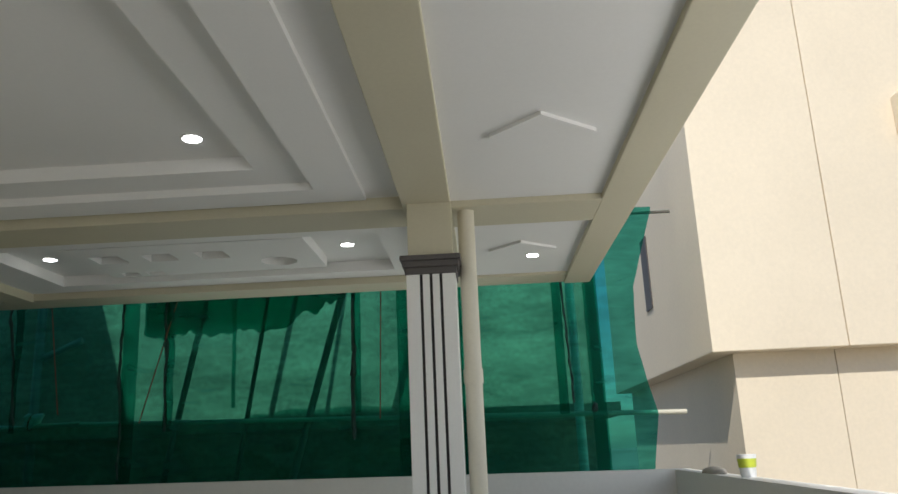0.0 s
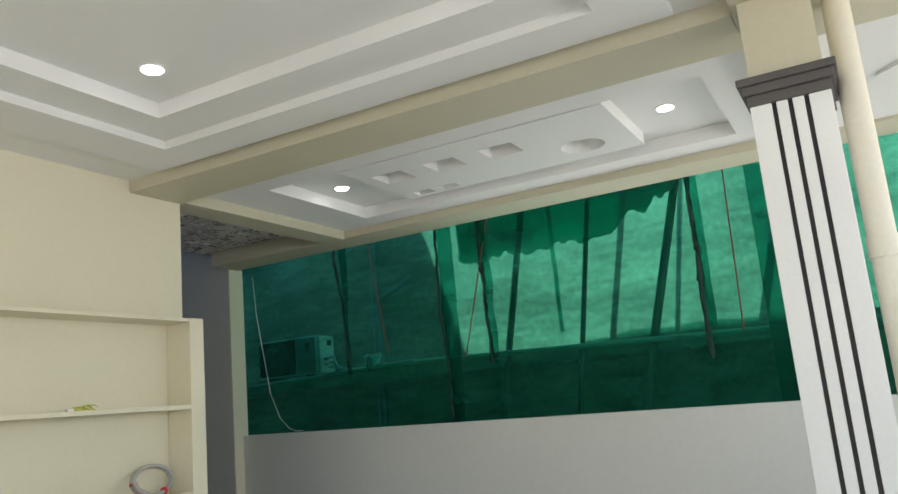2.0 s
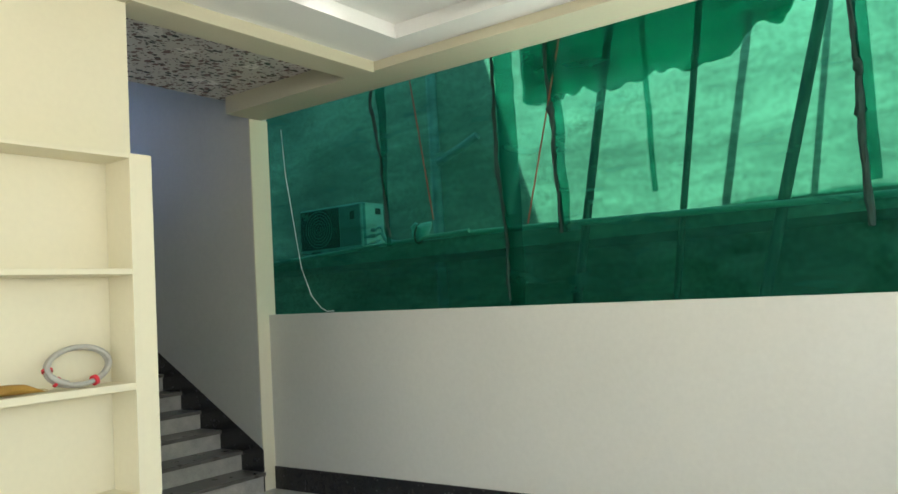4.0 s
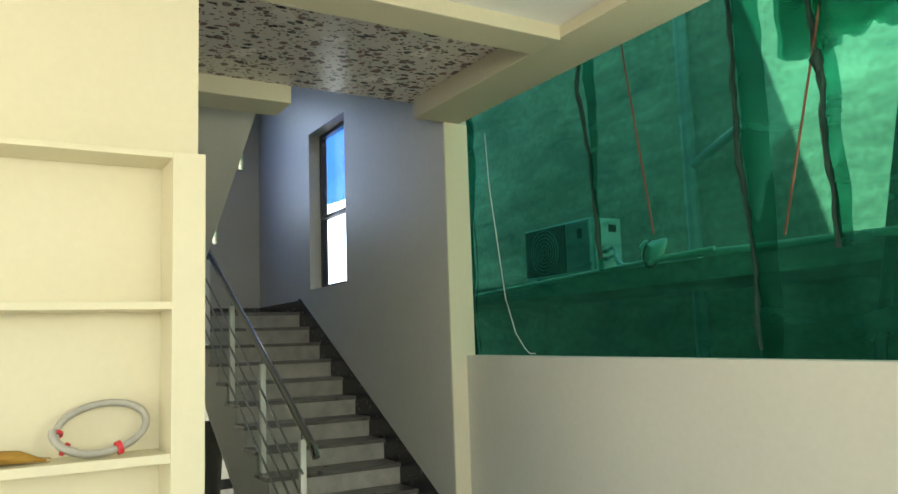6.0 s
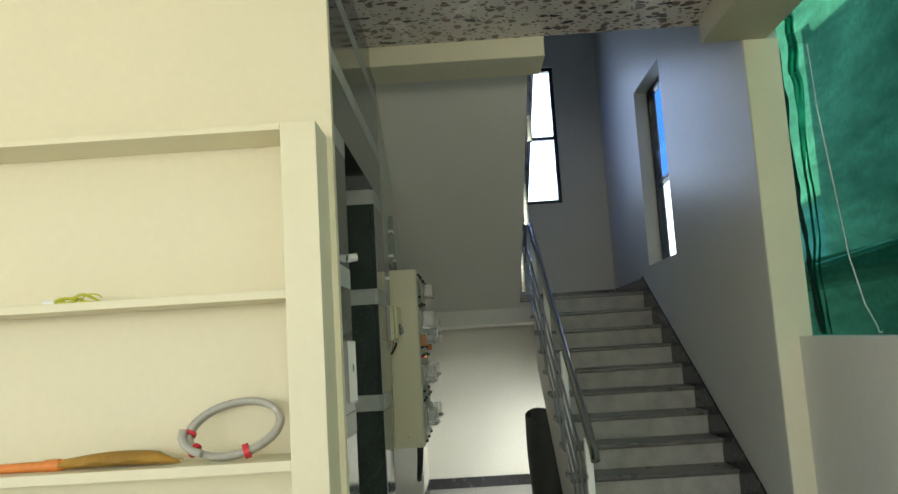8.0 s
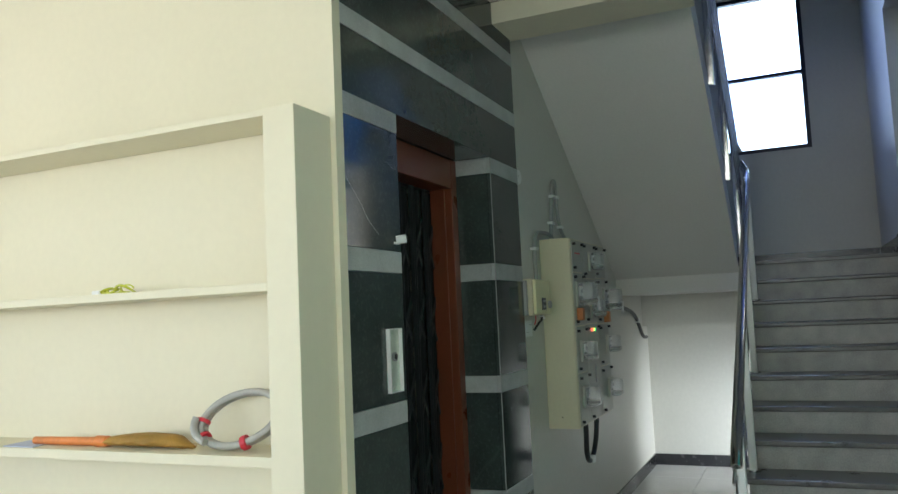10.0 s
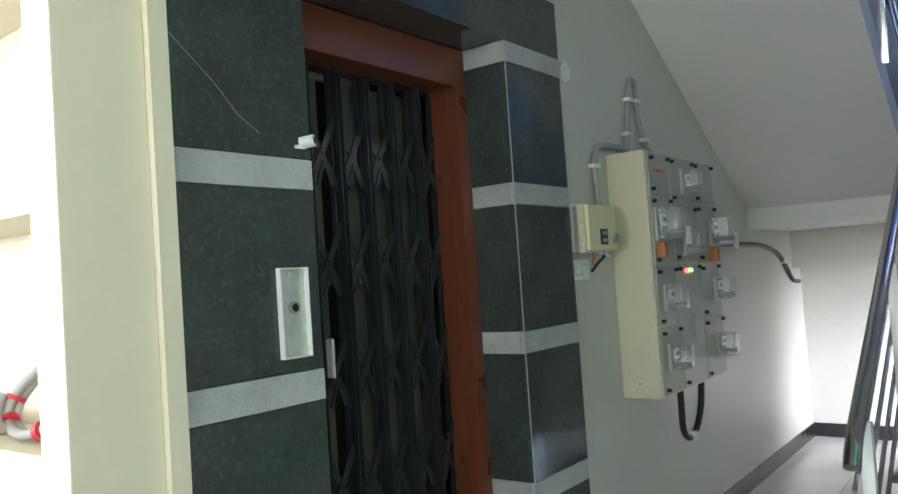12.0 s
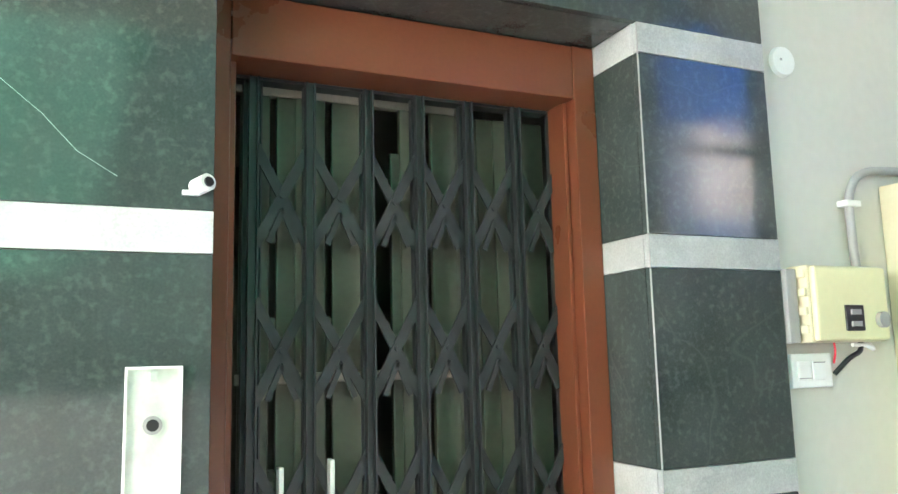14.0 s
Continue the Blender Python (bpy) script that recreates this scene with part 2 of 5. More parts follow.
WIN_FRAME = mat("dark_window_frame_aluminium", (0.02, 0.022, 0.03), 0.35, vary=0.2, bump=0.03)
NEIGH = mat("cream_stucco_facade", (0.82, 0.71, 0.54), 0.8, vary=0.06, scale=0.7, fine=25, bump=0.3, dist=0.004)
NEIGH2 = mat("grey_brown_render_facade", (0.40, 0.35, 0.26), 0.85, vary=0.5, scale=0.7, fine=18, bump=0.4, dist=0.006)
FLOOR = mat("glossy_white_floor_tile", (0.62, 0.61, 0.58), 0.18, vary=0.08, scale=2.0, fine=30, bump=0.02, random_tint=0.05)
GROUT = mat("grey_grout", (0.25, 0.25, 0.24), 0.9, vary=0.1)
GROUND = mat("dusty_concrete_ground", (0.33, 0.30, 0.25), 0.9, vary=0.2, scale=0.6, fine=12, bump=0.4, dist=0.01)
PIPE_GREY = mat("cream_painted_pvc_pipe", (0.62, 0.58, 0.46), 0.45, vary=0.06)
BAMBOO = mat("weathered_scaffold_pole", (0.13, 0.12, 0.09), 0.8, vary=0.3, scale=5)
WOOD_RED = mat("red_brown_varnished_wood", (0.17, 0.048, 0.022), 0.3, vary=0.12, scale=4, fine=90, bump=0.06)
GATE_PAINT = mat("dark_grey_gate_enamel", (0.028, 0.031, 0.032), 0.32, vary=0.25, scale=14, bump=0.08)
CABIN = mat("olive_grey_cabin_panel", (0.105, 0.11, 0.078), 0.35, vary=0.2, scale=3, bump=0.05)
CABIN_PALE = mat("pale_cabin_header", (0.42, 0.38, 0.31), 0.4, vary=0.12)
BOX_CREAM = mat("cream_enamelled_sheet_metal", (0.62, 0.57, 0.40), 0.35, vary=0.05, bump=0.04)
DOOR_GREY = mat("light_grey_sheet_metal_door", (0.42, 0.41, 0.35), 0.4, vary=0.06, bump=0.04)
BLACK_PLASTIC = mat("black_plastic", (0.012, 0.012, 0.013), 0.4, vary=0.2, bump=0.04)
GREY_PLASTIC = mat("grey_pvc_conduit", (0.33, 0.33, 0.32), 0.5, vary=0.1, bump=0.04)
WHITE_PLASTIC = mat("white_plastic", (0.8, 0.8, 0.78), 0.35, vary=0.03, bump=0.03)
ORANGE = mat("orange_brown_insulator", (0.50, 0.17, 0.04), 0.4, vary=0.15)
YELLOW = mat("pale_yellow_plastic_cover", (0.74, 0.69, 0.41), 0.4, vary=0.05, bump=0.03)
RED_TAPE = mat("red_tape", (0.62, 0.03, 0.05), 0.4, vary=0.12)
HOSE = mat("grey_ribbed_hose", (0.40, 0.39, 0.36), 0.5, vary=0.15, scale=25)
STRAW = mat("golden_broom_grass", (0.36, 0.20, 0.035), 0.7, vary=0.35, scale=9, fine=220, bump=0.8, dist=0.004)
BROOM_H = mat("orange_plastic_broom_handle", (0.68, 0.22, 0.05), 0.4, vary=0.2, scale=14)
PAPER = mat("pale_blue_paper", (0.50, 0.53, 0.68), 0.7, vary=0.06)
LIME = mat("yellow_green_wire", (0.50, 0.52, 0.03), 0.4, vary=0.15)
GALV = mat("galvanised_sheet", (0.62, 0.66, 0.58), 0.38, metal=0.35, vary=0.18, scale=22, bump=0.08)
ROPE_RED = mat("rust_coloured_rope", (0.13, 0.055, 0.03), 0.85, vary=0.3, scale=40)
MAT_DARK = mat("dark_grey_rubber_roll", (0.085, 0.09, 0.08), 0.6, vary=0.25, scale=8, bump=0.3, dist=0.006)
LED_R, LED_A, LED_G = glow("red_lamp", (1.0, 0.12, 0.08), 0.7), glow("amber_lamp", (1.0, 0.55, 0.08), 0.7), glow("green_lamp", (0.1, 1.0, 0.3), 0.7)
CLEAR = bpy.data.materials.new("clear_polycarbonate")
CLEAR.use_nodes = True
_b = CLEAR.node_tree.nodes["Principled BSDF"]
_b.inputs["Base Color"].default_value = (0.95, 0.96, 0.96, 1)
_b.inputs["Roughness"].default_value, _b.inputs["Transmission Weight"].default_value, _b.inputs["IOR"].default_value = 0.08, 0.85, 1.3
# steel whose bright lit look is put into a whiter, barely metallic colour
STEEL_LIT = mat("steel_lit_pale", (0.84, 0.82, 0.77), 0.35, metal=0.1, vary=0.04, bump=0.02)
PRINT = mat("yellow_green_print", (0.55, 0.62, 0.05), 0.5, vary=0.1)
LAMP_ON = glow("lit_lamp_diffuser", (1.0, 0.98, 0.95), 14)


# ---- mesh helpers ----
def box(bm, x0, x1, y0, y1, z0, z1, bevel=0.0):
    m = Matrix.LocRotScale(((x0 + x1) / 2, (y0 + y1) / 2, (z0 + z1) / 2), None, (abs(x1 - x0), abs(y1 - y0), abs(z1 - z0)))
    r = bmesh.ops.create_cube(bm, size=1, matrix=m)
    if bevel:
        edges = list({e for v in r["verts"] for e in v.link_edges})
        bmesh.ops.bevel(bm, geom=edges, offset=bevel, segments=2, affect="EDGES", profile=0.6)
    return bm


def tube(bm, a, b, r, seg=12, r2=None):
    a, b = Vector(a), Vector(b)
    d = b - a
    m = Matrix.Translation((a + b) / 2) @ d.to_track_quat("Z", "Y").to_matrix().to_4x4()
    bmesh.ops.create_cone(bm, cap_ends=True, segments=seg, radius1=r, radius2=r if r2 is None else r2, depth=d.length, matrix=m)
    return bm


def sweep(bm, pts, r, seg=8, closed=False):
    """A round cord along the points."""
    pts = [Vector(p) for p in pts]
    rings = []
    n = len(pts)
    for i, p in enumerate(pts):
        a = pts[(i - 1) % n] if closed or i else pts[0]
        b = pts[(i + 1) % n] if closed or i < n - 1 else pts[-1]
        q = (b - a).to_track_quat("Z", "Y")
        rings.append([bm.verts.new(p + q @ Vector((r * math.cos(2 * math.pi * k / seg), r * math.sin(2 * math.pi * k / seg), 0))) for k in range(seg)])
    for i in range(n if closed else n - 1):
        u, v = rings[i], rings[(i + 1) % n]
        off = min(range(seg), key=lambda o: (u[0].co - v[o].co).length)
        for k in range(seg):
            bm.faces.new((u[k], u[(k + 1) % seg], v[(k + 1 + off) % seg], v[(k + off) % seg]))
    if not closed:
        bm.faces.new(rings[0])
        bm.faces.new(list(reversed(rings[-1])))
    bmesh.ops.recalc_face_normals(bm, faces=bm.faces[:])
    return bm


def prism(bm, poly, axis, a, b):
    """A polygon of 2D points, pushed along an axis from a to b. axis y: points are (x, z); x: (y, z); z: (x, y)."""
    def at(p, s):
        return {"y": (p[0], s, p[1]), "x": (s, p[0], p[1]), "z": (p[0], p[1], s)}[axis]
    lo = [bm.verts.new(at(p, a)) for p in poly]
    hi = [bm.verts.new(at(p, b)) for p in poly]
    bm.faces.new(lo)
    bm.faces.new(hi)
    for i in range(len(poly)):
        j = (i + 1) % len(poly)
        bm.faces.new((lo[i], lo[j], hi[j], hi[i]))
    bmesh.ops.recalc_face_normals(bm, faces=bm.faces[:])
    return bm


def B():
    return bmesh.new()


def smooth(bm, angle=40):
    for f in bm.faces:
        f.smooth = True
    for e in bm.edges:
        if len(e.link_faces) == 2 and e.calc_face_angle(0) > radians(angle):
            e.smooth = False
    return bm


def world_of(ob):
    p = Vector((0, 0, 0))
    while ob:
        p += ob.location
        ob = ob.parent
    return p


def part(name, bm, material, parent=None, label="", rounded=False):
    """Links a bmesh, given in world metres, as one mesh object under a thing or a part; its origin is the middle of its base."""
    if rounded:
        smooth(bm)
    co = [v.co for v in bm.verts]
    lo = Vector([min(c[i] for c in co) for i in range(3)])
    hi = Vector([max(c[i] for c in co) for i in range(3)])
    o = Vector(((lo.x + hi.x) / 2, (lo.y + hi.y) / 2, lo.z))
    bmesh.ops.translate(bm, verts=bm.verts[:], vec=-o)
    me = bpy.data.meshes.new(name)
    bm.to_mesh(me)
    bm.free()
    me.materials.append(material)
    ob = new(name, me)
    if parent:
        ob.parent = parent
        ob.location = o - world_of(parent)
    else:
        ob.location = o
    if label:
        ob["label"] = label
    return ob


def thing(name, x, y, z, label, category, group="", kind=""):
    ob = new(name)
    ob.location = (x, y, z)
    ob.empty_display_size = 0.1
    return tagged(ob, label, category, group, kind)


def setting(name, bm, material, label, category):
    return tagged(part(name, bm, material), label, category, kind="structure")


# ---- large structure ----
XS, YL = -5.10, 6.20          # face of the shelf wall; face of the meter wall
XE, YS, YP = -11.10, 8.385, 8.51   # end wall, stair wall, parapet
XJ = -6.70                    # free end of the stair wall
ZB = 3.13                     # underside of the beams

bm = B()
box(bm, -14, 1.4, -3.2, 9.2, -0.3, -0.012)
floor = setting("floor", bm, GROUT, "glossy white tiled floor with grey joints", "floor")
bm = B()
box(bm, -400, 400, -400, 400, -0.6, -0.31)
setting("ground", bm, GROUND, "dusty bare ground round the buildings", "ground")

bm = B()
box(bm, XS - 0.25, XS, -3.2, 6.0, 0, 3.5)
box(bm, XS - 0.05, XS, 6.0, 6.27, 0, 3.5)
setting("wall_shelf", bm, CREAM, "cream painted wall behind the built-in shelves", "wall")
bm = B()
box(bm, XE, -7.085, YL - 0.2, YL, 0, 6.6)
box(bm, -7.085, XS - 0.05, YL - 0.2, YL, 3.33, 6.6)
# added unseen screen outside, keeps the sun out of the end window
box(bm, -13.2, XE - 0.2, YL - 0.2, YL, 0, 6.6)
setting("wall_meter", bm, GREY_WALL, "pale grey painted wall beside the lift and under the stair, with an added unseen sun screen outside", "wall")
bm = B()
box(bm, XE - 0.2, XE, 5.9, 7.08, 0, 6.6)
box(bm, XE - 0.2, XE, 7.88, 8.9, 0, 6.6)
box(bm, XE - 0.2, XE, 7.08, 7.88, 0, 3.05)
box(bm, XE - 0.2, XE, 7.08, 7.88, 4.64, 6.6)
setting("wall_end", bm, GREY_WALL, "pale grey painted end wall of the stairwell", "wall")
bm = B()
box(bm, XJ, -8.50, YS, YS + 0.2, 0, 6.6)
box(bm, -9.42, -9.7, YS, YS + 0.2, 0, 6.6)
box(bm, -10.7, XE, YS, YS + 0.2, 0, 6.6)
box(bm, -9.7, -10.7, YS, YS + 0.2, 1.5, 6.6)
box(bm, -8.50, -9.42, YS, YS + 0.2, 0, 2.13)
box(bm, -8.50, -9.42, YS, YS + 0.2, 3.73, 6.6)
setting("wall_stair", bm, GREY_WALL, "pale grey painted stair wall with a cream free end", "wall")
bm = B()
box(bm, XJ, XJ + 0.012, YS + 0.002, YS + 0.198, 0, 3.145)
setting("trim", bm, CREAM, "cream painted edge strip at the end of the stair wall", "trim")
bm = B()
prism(bm, [(XJ + 0.012, 0), (1.04, 0), (1.04, 1.352), (XJ + 0.012, 1.455)], "y", YP, YP + 0.12)
setting("wall_parapet", bm, PARAPET, "smooth grey-white parapet wall under the shade net", "wall")
bm = B()
prism(bm, [(-3.2, 0), (YP - 0.002, 0), (YP - 0.002, 1.348), (-3.2, 1.27)], "x", 0.89, 1.04)
setting("wall_side", bm, PARAPET, "low grey-white boundary wall along the open side", "wall")
bm = B()
box(bm, XS - 0.25, -4.2, -3.4, -3.2, 0, 3.5)
box(bm, -0.4, 1.04, -3.4, -3.2, 0, 3.5)
box(bm, -4.2, -0.4, -3.4, -3.2, 2.7, 3.5)
setting("wall_back", bm, CREAM, "cream painted wall with a wide gateway", "wall")
bm = B()
box(bm, XE - 0.2, -6.55, 5.8, 8.6, 6.6, 6.8)
setting("ceiling_stairwell", bm, WHITE, "plain white ceiling high over the stairwell", "ceiling")
# skirting
bm = B()
box(bm, XJ + 0.02, 0.88, YP - 0.014, YP - 0.001, 0, 0.185)
setting("baseboard", bm, BLACK, "black granite skirting along the parapet", "baseboard")
bm = B()
box(bm, XE + 0.001, XE + 0.014, YL, YS, 0, 0.11)
box(bm, XE + 0.02, -7.09, YL, YL + 0.012, 0, 0.11)
setting("baseboard", bm, BLACK, "black granite skirting under the stair", "baseboard")

# beams and slab
def beam(name, x0, x1, y0, y1, z0, z1, label="beige painted concrete ceiling beam"):
    b = B()
    box(b, x0, x1, y0, y1, z0, z1, 0.006)
    return setting(name, b, BEAM, label, "beam")

beam("beam_cross", XS, -1.27, 5.84, 6.26, ZB, 3.55)
beam("beam_long", -1.27, -0.96, -3.2, 5.83, ZB + 0.002, 3.55)
beam("beam_long", -1.27, -0.96, 5.83, 8.14, ZB + 0.002, 3.55)
beam("beam_cross", -0.96, 0.02, 5.86, 6.34, ZB, 3.55)
beam("beam_outer", 0.02, 0.27, -3.2, 8.52, ZB + 0.001, 3.55)
beam("beam_net", XJ, 0.02, 8.15, 8.52, ZB + 0.015, 3.55)
beam("beam_foyer", -5.28, -5.04, 6.27, 8.15, ZB, 3.55)
bm = B()
box(bm, -7.11, -6.79, YL + 0.002, 7.27, 3.17, 3.60, 0.006)
setting("beam_landing", bm, CREAM, "cream painted beam at the head of the upper stair flight", "beam")
bm = B()
box(bm, -6.9, 0.27, -3.2, 8.5, 3.56, 3.75)
setting("ceiling_slab", bm, WHITE, "concrete floor slab over the porch", "ceiling")

# ---- false ceilings ----
def ring(b, outer, inner, z0, z1):
    (a0, a1, c0, c1), (i0, i1, j0, j1) = outer, inner
    box(b, a0, i0, c0, c1, z0, z1)
    box(b, i1, a1, c0, c1, z0, z1)
    box(b, i0, i1, c0, j0, z0, z1)
    box(b, i0, i1, j1, c1, z0, z1)


bm = B()
MAIN = (XS, -1.27, -3.2, 5.84)
R0, R1, R2 = (-4.72, -1.50, 1.4, 5.77), (-4.395, -1.785, 1.7, 5.51), (-4.14, -2.075, 1.95, 5.24)
ring(bm, MAIN, R0, 3.215, 3.35)
ring(bm, R0, R1, 3.18, 3.35)
ring(bm, R1, R2, 3.23, 3.36)
box(bm, R2[0], R2[1], R2[2], R2[3], 3.315, 3.37)
setting("ceiling_main", bm, WHITE_CEIL, "white stepped tray ceiling of the porch", "ceiling")

bm = B()
ring(bm, (-5.04, -1.27, 6.26, 8.15), (-4.62, -1.555, 6.66, 7.89), 3.21, 3.36)
box(bm, -4.62, -1.555, 6.66, 7.89, 3.305, 3.37)
holes = [(-3.92, -3.68, 6.95, 7.18), (-3.50, -3.26, 6.95, 7.18), (-3.07, -2.83, 6.95, 7.18), (-3.92, -3.77, 7.52, 7.63), (-3.70, -3.55, 7.52, 7.63)]
circle = (-2.65, -2.31, 7.21, 7.55)
xs = sorted({-4.03, -2.13, *[v for h in holes + [circle] for v in h[:2]]})
ys = sorted({6.70, 7.67, *[v for h in holes + [circle] for v in h[2:]]})
for i in range(len(xs) - 1):
    for j in range(len(ys) - 1):
        cx, cy = (xs[i] + xs[i + 1]) / 2, (ys[j] + ys[j + 1]) / 2
        if not any(h[0] < cx < h[1] and h[2] < cy < h[3] for h in holes + [circle]):
            box(bm, xs[i], xs[i + 1], ys[j], ys[j + 1], 3.215, 3.33)
cx, cy, n = -2.48, 7.38, 32
def rim(a):
    c, s = math.cos(a), math.sin(a)
    k = 0.17 / max(abs(c), abs(s))
    return cx + c * k, cy + s * k
for k in range(n):
    a, b2 = 2 * math.pi * k / n, 2 * math.pi * (k + 1) / n
    prism(bm, [(cx + 0.15 * math.cos(a), cy + 0.15 * math.sin(a)), rim(a), rim(b2), (cx + 0.15 * math.cos(b2), cy + 0.15 * math.sin(b2))], "z", 3.215, 3.33)
setting("ceiling_feature", bm, WHITE_CEIL, "white false ceiling with square and round recesses", "ceiling")

bm = B()
box(bm, -0.96, 0.02, -3.2, 5.86, 3.172, 3.36)
box(bm, -0.96, 0.02, 6.34, 8.15, 3.172, 3.36)
for px, py in ((-0.46, 4.52), (-0.46, 6.95)):
    for sx, ex in ((-1, 0.25), (1, 0.30)):
        q = [(px, py), (px + sx * ex, py + 0.25), (px + sx * ex, py + 0.31), (px, py + 0.06)]
        prism(bm, q if sx > 0 else q[::-1], "z", 3.152, 3.18)
setting("ceiling_side", bm, WHITE_CEIL, "white false ceiling of the side bay with chevron ribs", "ceiling")
bm = B()
box(bm, -6.79, -5.28, YL, YS, 3.29, 3.75)
setting("ceiling_foyer", bm, MARBLE_CEIL, "glossy flecked marble-pattern ceiling of the lift lobby", "ceiling")
bm = B()
box(bm, -6.77, -6.55, 5.9, 8.58, 3.76, 6.6)
setting("wall_upper", bm, GREY_WALL, "plain wall over the lobby at the stairwell", "wall")


def downlight(x, y, z):
    t = thing("downlight", x, y, z, "lit round recessed LED downlight in the white ceiling", "ceiling light", "recessed ceiling lights")
    b = B()
    tube(b, (x, y, z - 0.006), (x, y, z + 0.01), 0.062, 24)
    part("trim_ring", b, WHITE, t, rounded=True)
    b = B()
    tube(b, (x, y, z - 0.011), (x, y, z - 0.004), 0.050, 24)
    part("diffuser", b, LAMP_ON, t, "glowing white diffuser", rounded=True)


for p in ((-1.884, 7.28, 3.305), (-4.406, 7.26, 3.305), (-2.33, 4.93, 3.315), (-3.83, 4.93, 3.315), (-0.34, 7.45, 3.172)):
    downlight(*p)

# ---- stair ----
TR, RI, X1 = 0.2755, 0.16, -6.68
Y0S, Y1S = 7.33, YS - 0.002
def rx(k):
    return X1 - (k - 1) * TR

stair = thing("staircase", -8.2, 7.8, 0, "stone staircase with grey treads and pale risers", "staircase")
bm = B()
poly = [(rx(1) - 0.02, 0.0)]
for k in range(1, 12):
    poly += [(rx(k) - 0.02, RI * k - 0.032), (rx(k + 1) - 0.02, RI * k - 0.032)]
poly += [(rx(12) - 0.02, RI * 12 - 0.034), (-9.85, 1.70), (-9.85, 1.30), (-7.83, 0.0)]
prism(bm, poly, "y", Y0S + 0.02, Y1S)
part("flight", bm, SOFFIT, stair)
bm = B()
box(bm, XE + 0.002, rx(12) - 0.02, YL + 0.001, YS - 0.001, 1.702, 1.888)
part("landing_slab", bm, SOFFIT, stair)
bm = B()
box(bm, XE + 0.003, rx(12) + 0.02, YL + 0.002, YS - 0.002, 1.889, 1.92, 0.004)
part("landing_tread", bm, TREAD, stair)
bm = B()
box(bm, XE + 0.001, -10.86, YL + 0.001, YS - 0.002, 1.40, 1.701)
part("landing_beam", bm, GREY_WALL, stair)
bm = B()
prism(bm, [(-9.96, 1.70), (-7.112, 3.45), (-7.112, 3.6), (-7.3, 3.6), (-9.70, 2.08), (-9.70, 1.887), (-9.96, 1.887)], "y", YL + 0.001, 7.22)
part("upper_flight", bm, SOFFIT, stair)
tread_mesh = riser_mesh = None
for k in range(1, 12):
    if tread_mesh is None:
        bm = B()
        box(bm, rx(k + 1) - 0.018, rx(k) + 0.022, Y0S - 0.02, Y1S - 0.001, RI * k - 0.031, RI * k, 0.007)
        o = part("tread", bm, TREAD, stair)
        tread_mesh, t_at = o.data, o.location.copy()
    else:
        o = new("tread", tread_mesh)
        o.parent = stair
        o.location = t_at + Vector((-(k - 1) * TR, 0, (k - 1) * RI))
for k in range(1, 13):
    if riser_mesh is None:
        bm = B()
        box(bm, rx(k) - 0.018, rx(k), Y0S, Y1S - 0.001, RI * (k - 1) + 0.001, RI * k - 0.032)
        o = part("riser", bm, RISER, stair)
        riser_mesh, r_at = o.data, o.location.copy()
    else:
        o = new("riser", riser_mesh)
        o.parent = stair
        o.location = r_at + Vector((-(k - 1) * TR, 0, (k - 1) * RI))
# skirting with a sloping top along the stair wall
bm = B()
sl = RI / TR
prism(bm, [(rx(1) + 0.0, 0.0), (rx(1) + 0.0, 0.34), (rx(12) - 0.0, 0.32 + RI * 11 - 0.02), (rx(12) - 0.05, 2.04), (XE + 0.02, 2.04), (XE + 0.02, 1.92), (rx(12), 1.92), (rx(12), 1.7), (rx(2), 0.0)], "y", YS - 0.014, YS - 0.001)
part("skirting", bm, BLACK, stair, "black granite skirting with a sloping top")
bm = B()
box(bm, XE + 0.001, XE + 0.014, YL + 0.01, YS - 0.016, 1.921, 2.04)
part("skirting", bm, BLACK, stair, "black granite skirting")

# ---- shelf unit ----
XF = -4.886
shelf = thing("shelf_unit", XS + 0.1, 5.2, 0, "cream painted built-in open shelf unit against the wall", "shelf unit")
YA, YB = 4.05, 6.25
bm = B()
box(bm, XS + 0.001, XF, 6.13, YB, 0, 2.288, 0.003)
part("stile", bm, CREAM, shelf)
bm = B()
box(bm, XS + 0.001, XF, YA, YA + 0.12, 0, 2.288, 0.003)
part("stile", bm, CREAM, shelf)
for z, h in ((2.286, 0.022), (1.728, 0.028), (1.185, 0.034), (0.67, 0.034), (0.14, 0.034)):
    bm = B()
    box(bm, XS + 0.001, XF - 0.002, YA + 0.12, 6.13, z - h, z, 0.003)
    part("shelf_board", bm, CREAM, shelf)

# ---- pillar ----
pillar = thing("pillar", -1.095, 5.89, 0, "white fluted pillar with dark grooves and a dark capital", "pillar")
PX0, PX1, PY0, PY1, ZC = -1.252, -0.945, 5.735, 6.05, 2.665
bm = B()
box(bm, PX0 + 0.02, PX1 - 0.02, PY0 + 0.02, PY1 - 0.02, 0, ZC)
part("core", bm, GROOVE, pillar, "dark groove inlay")
w = PX1 - PX0
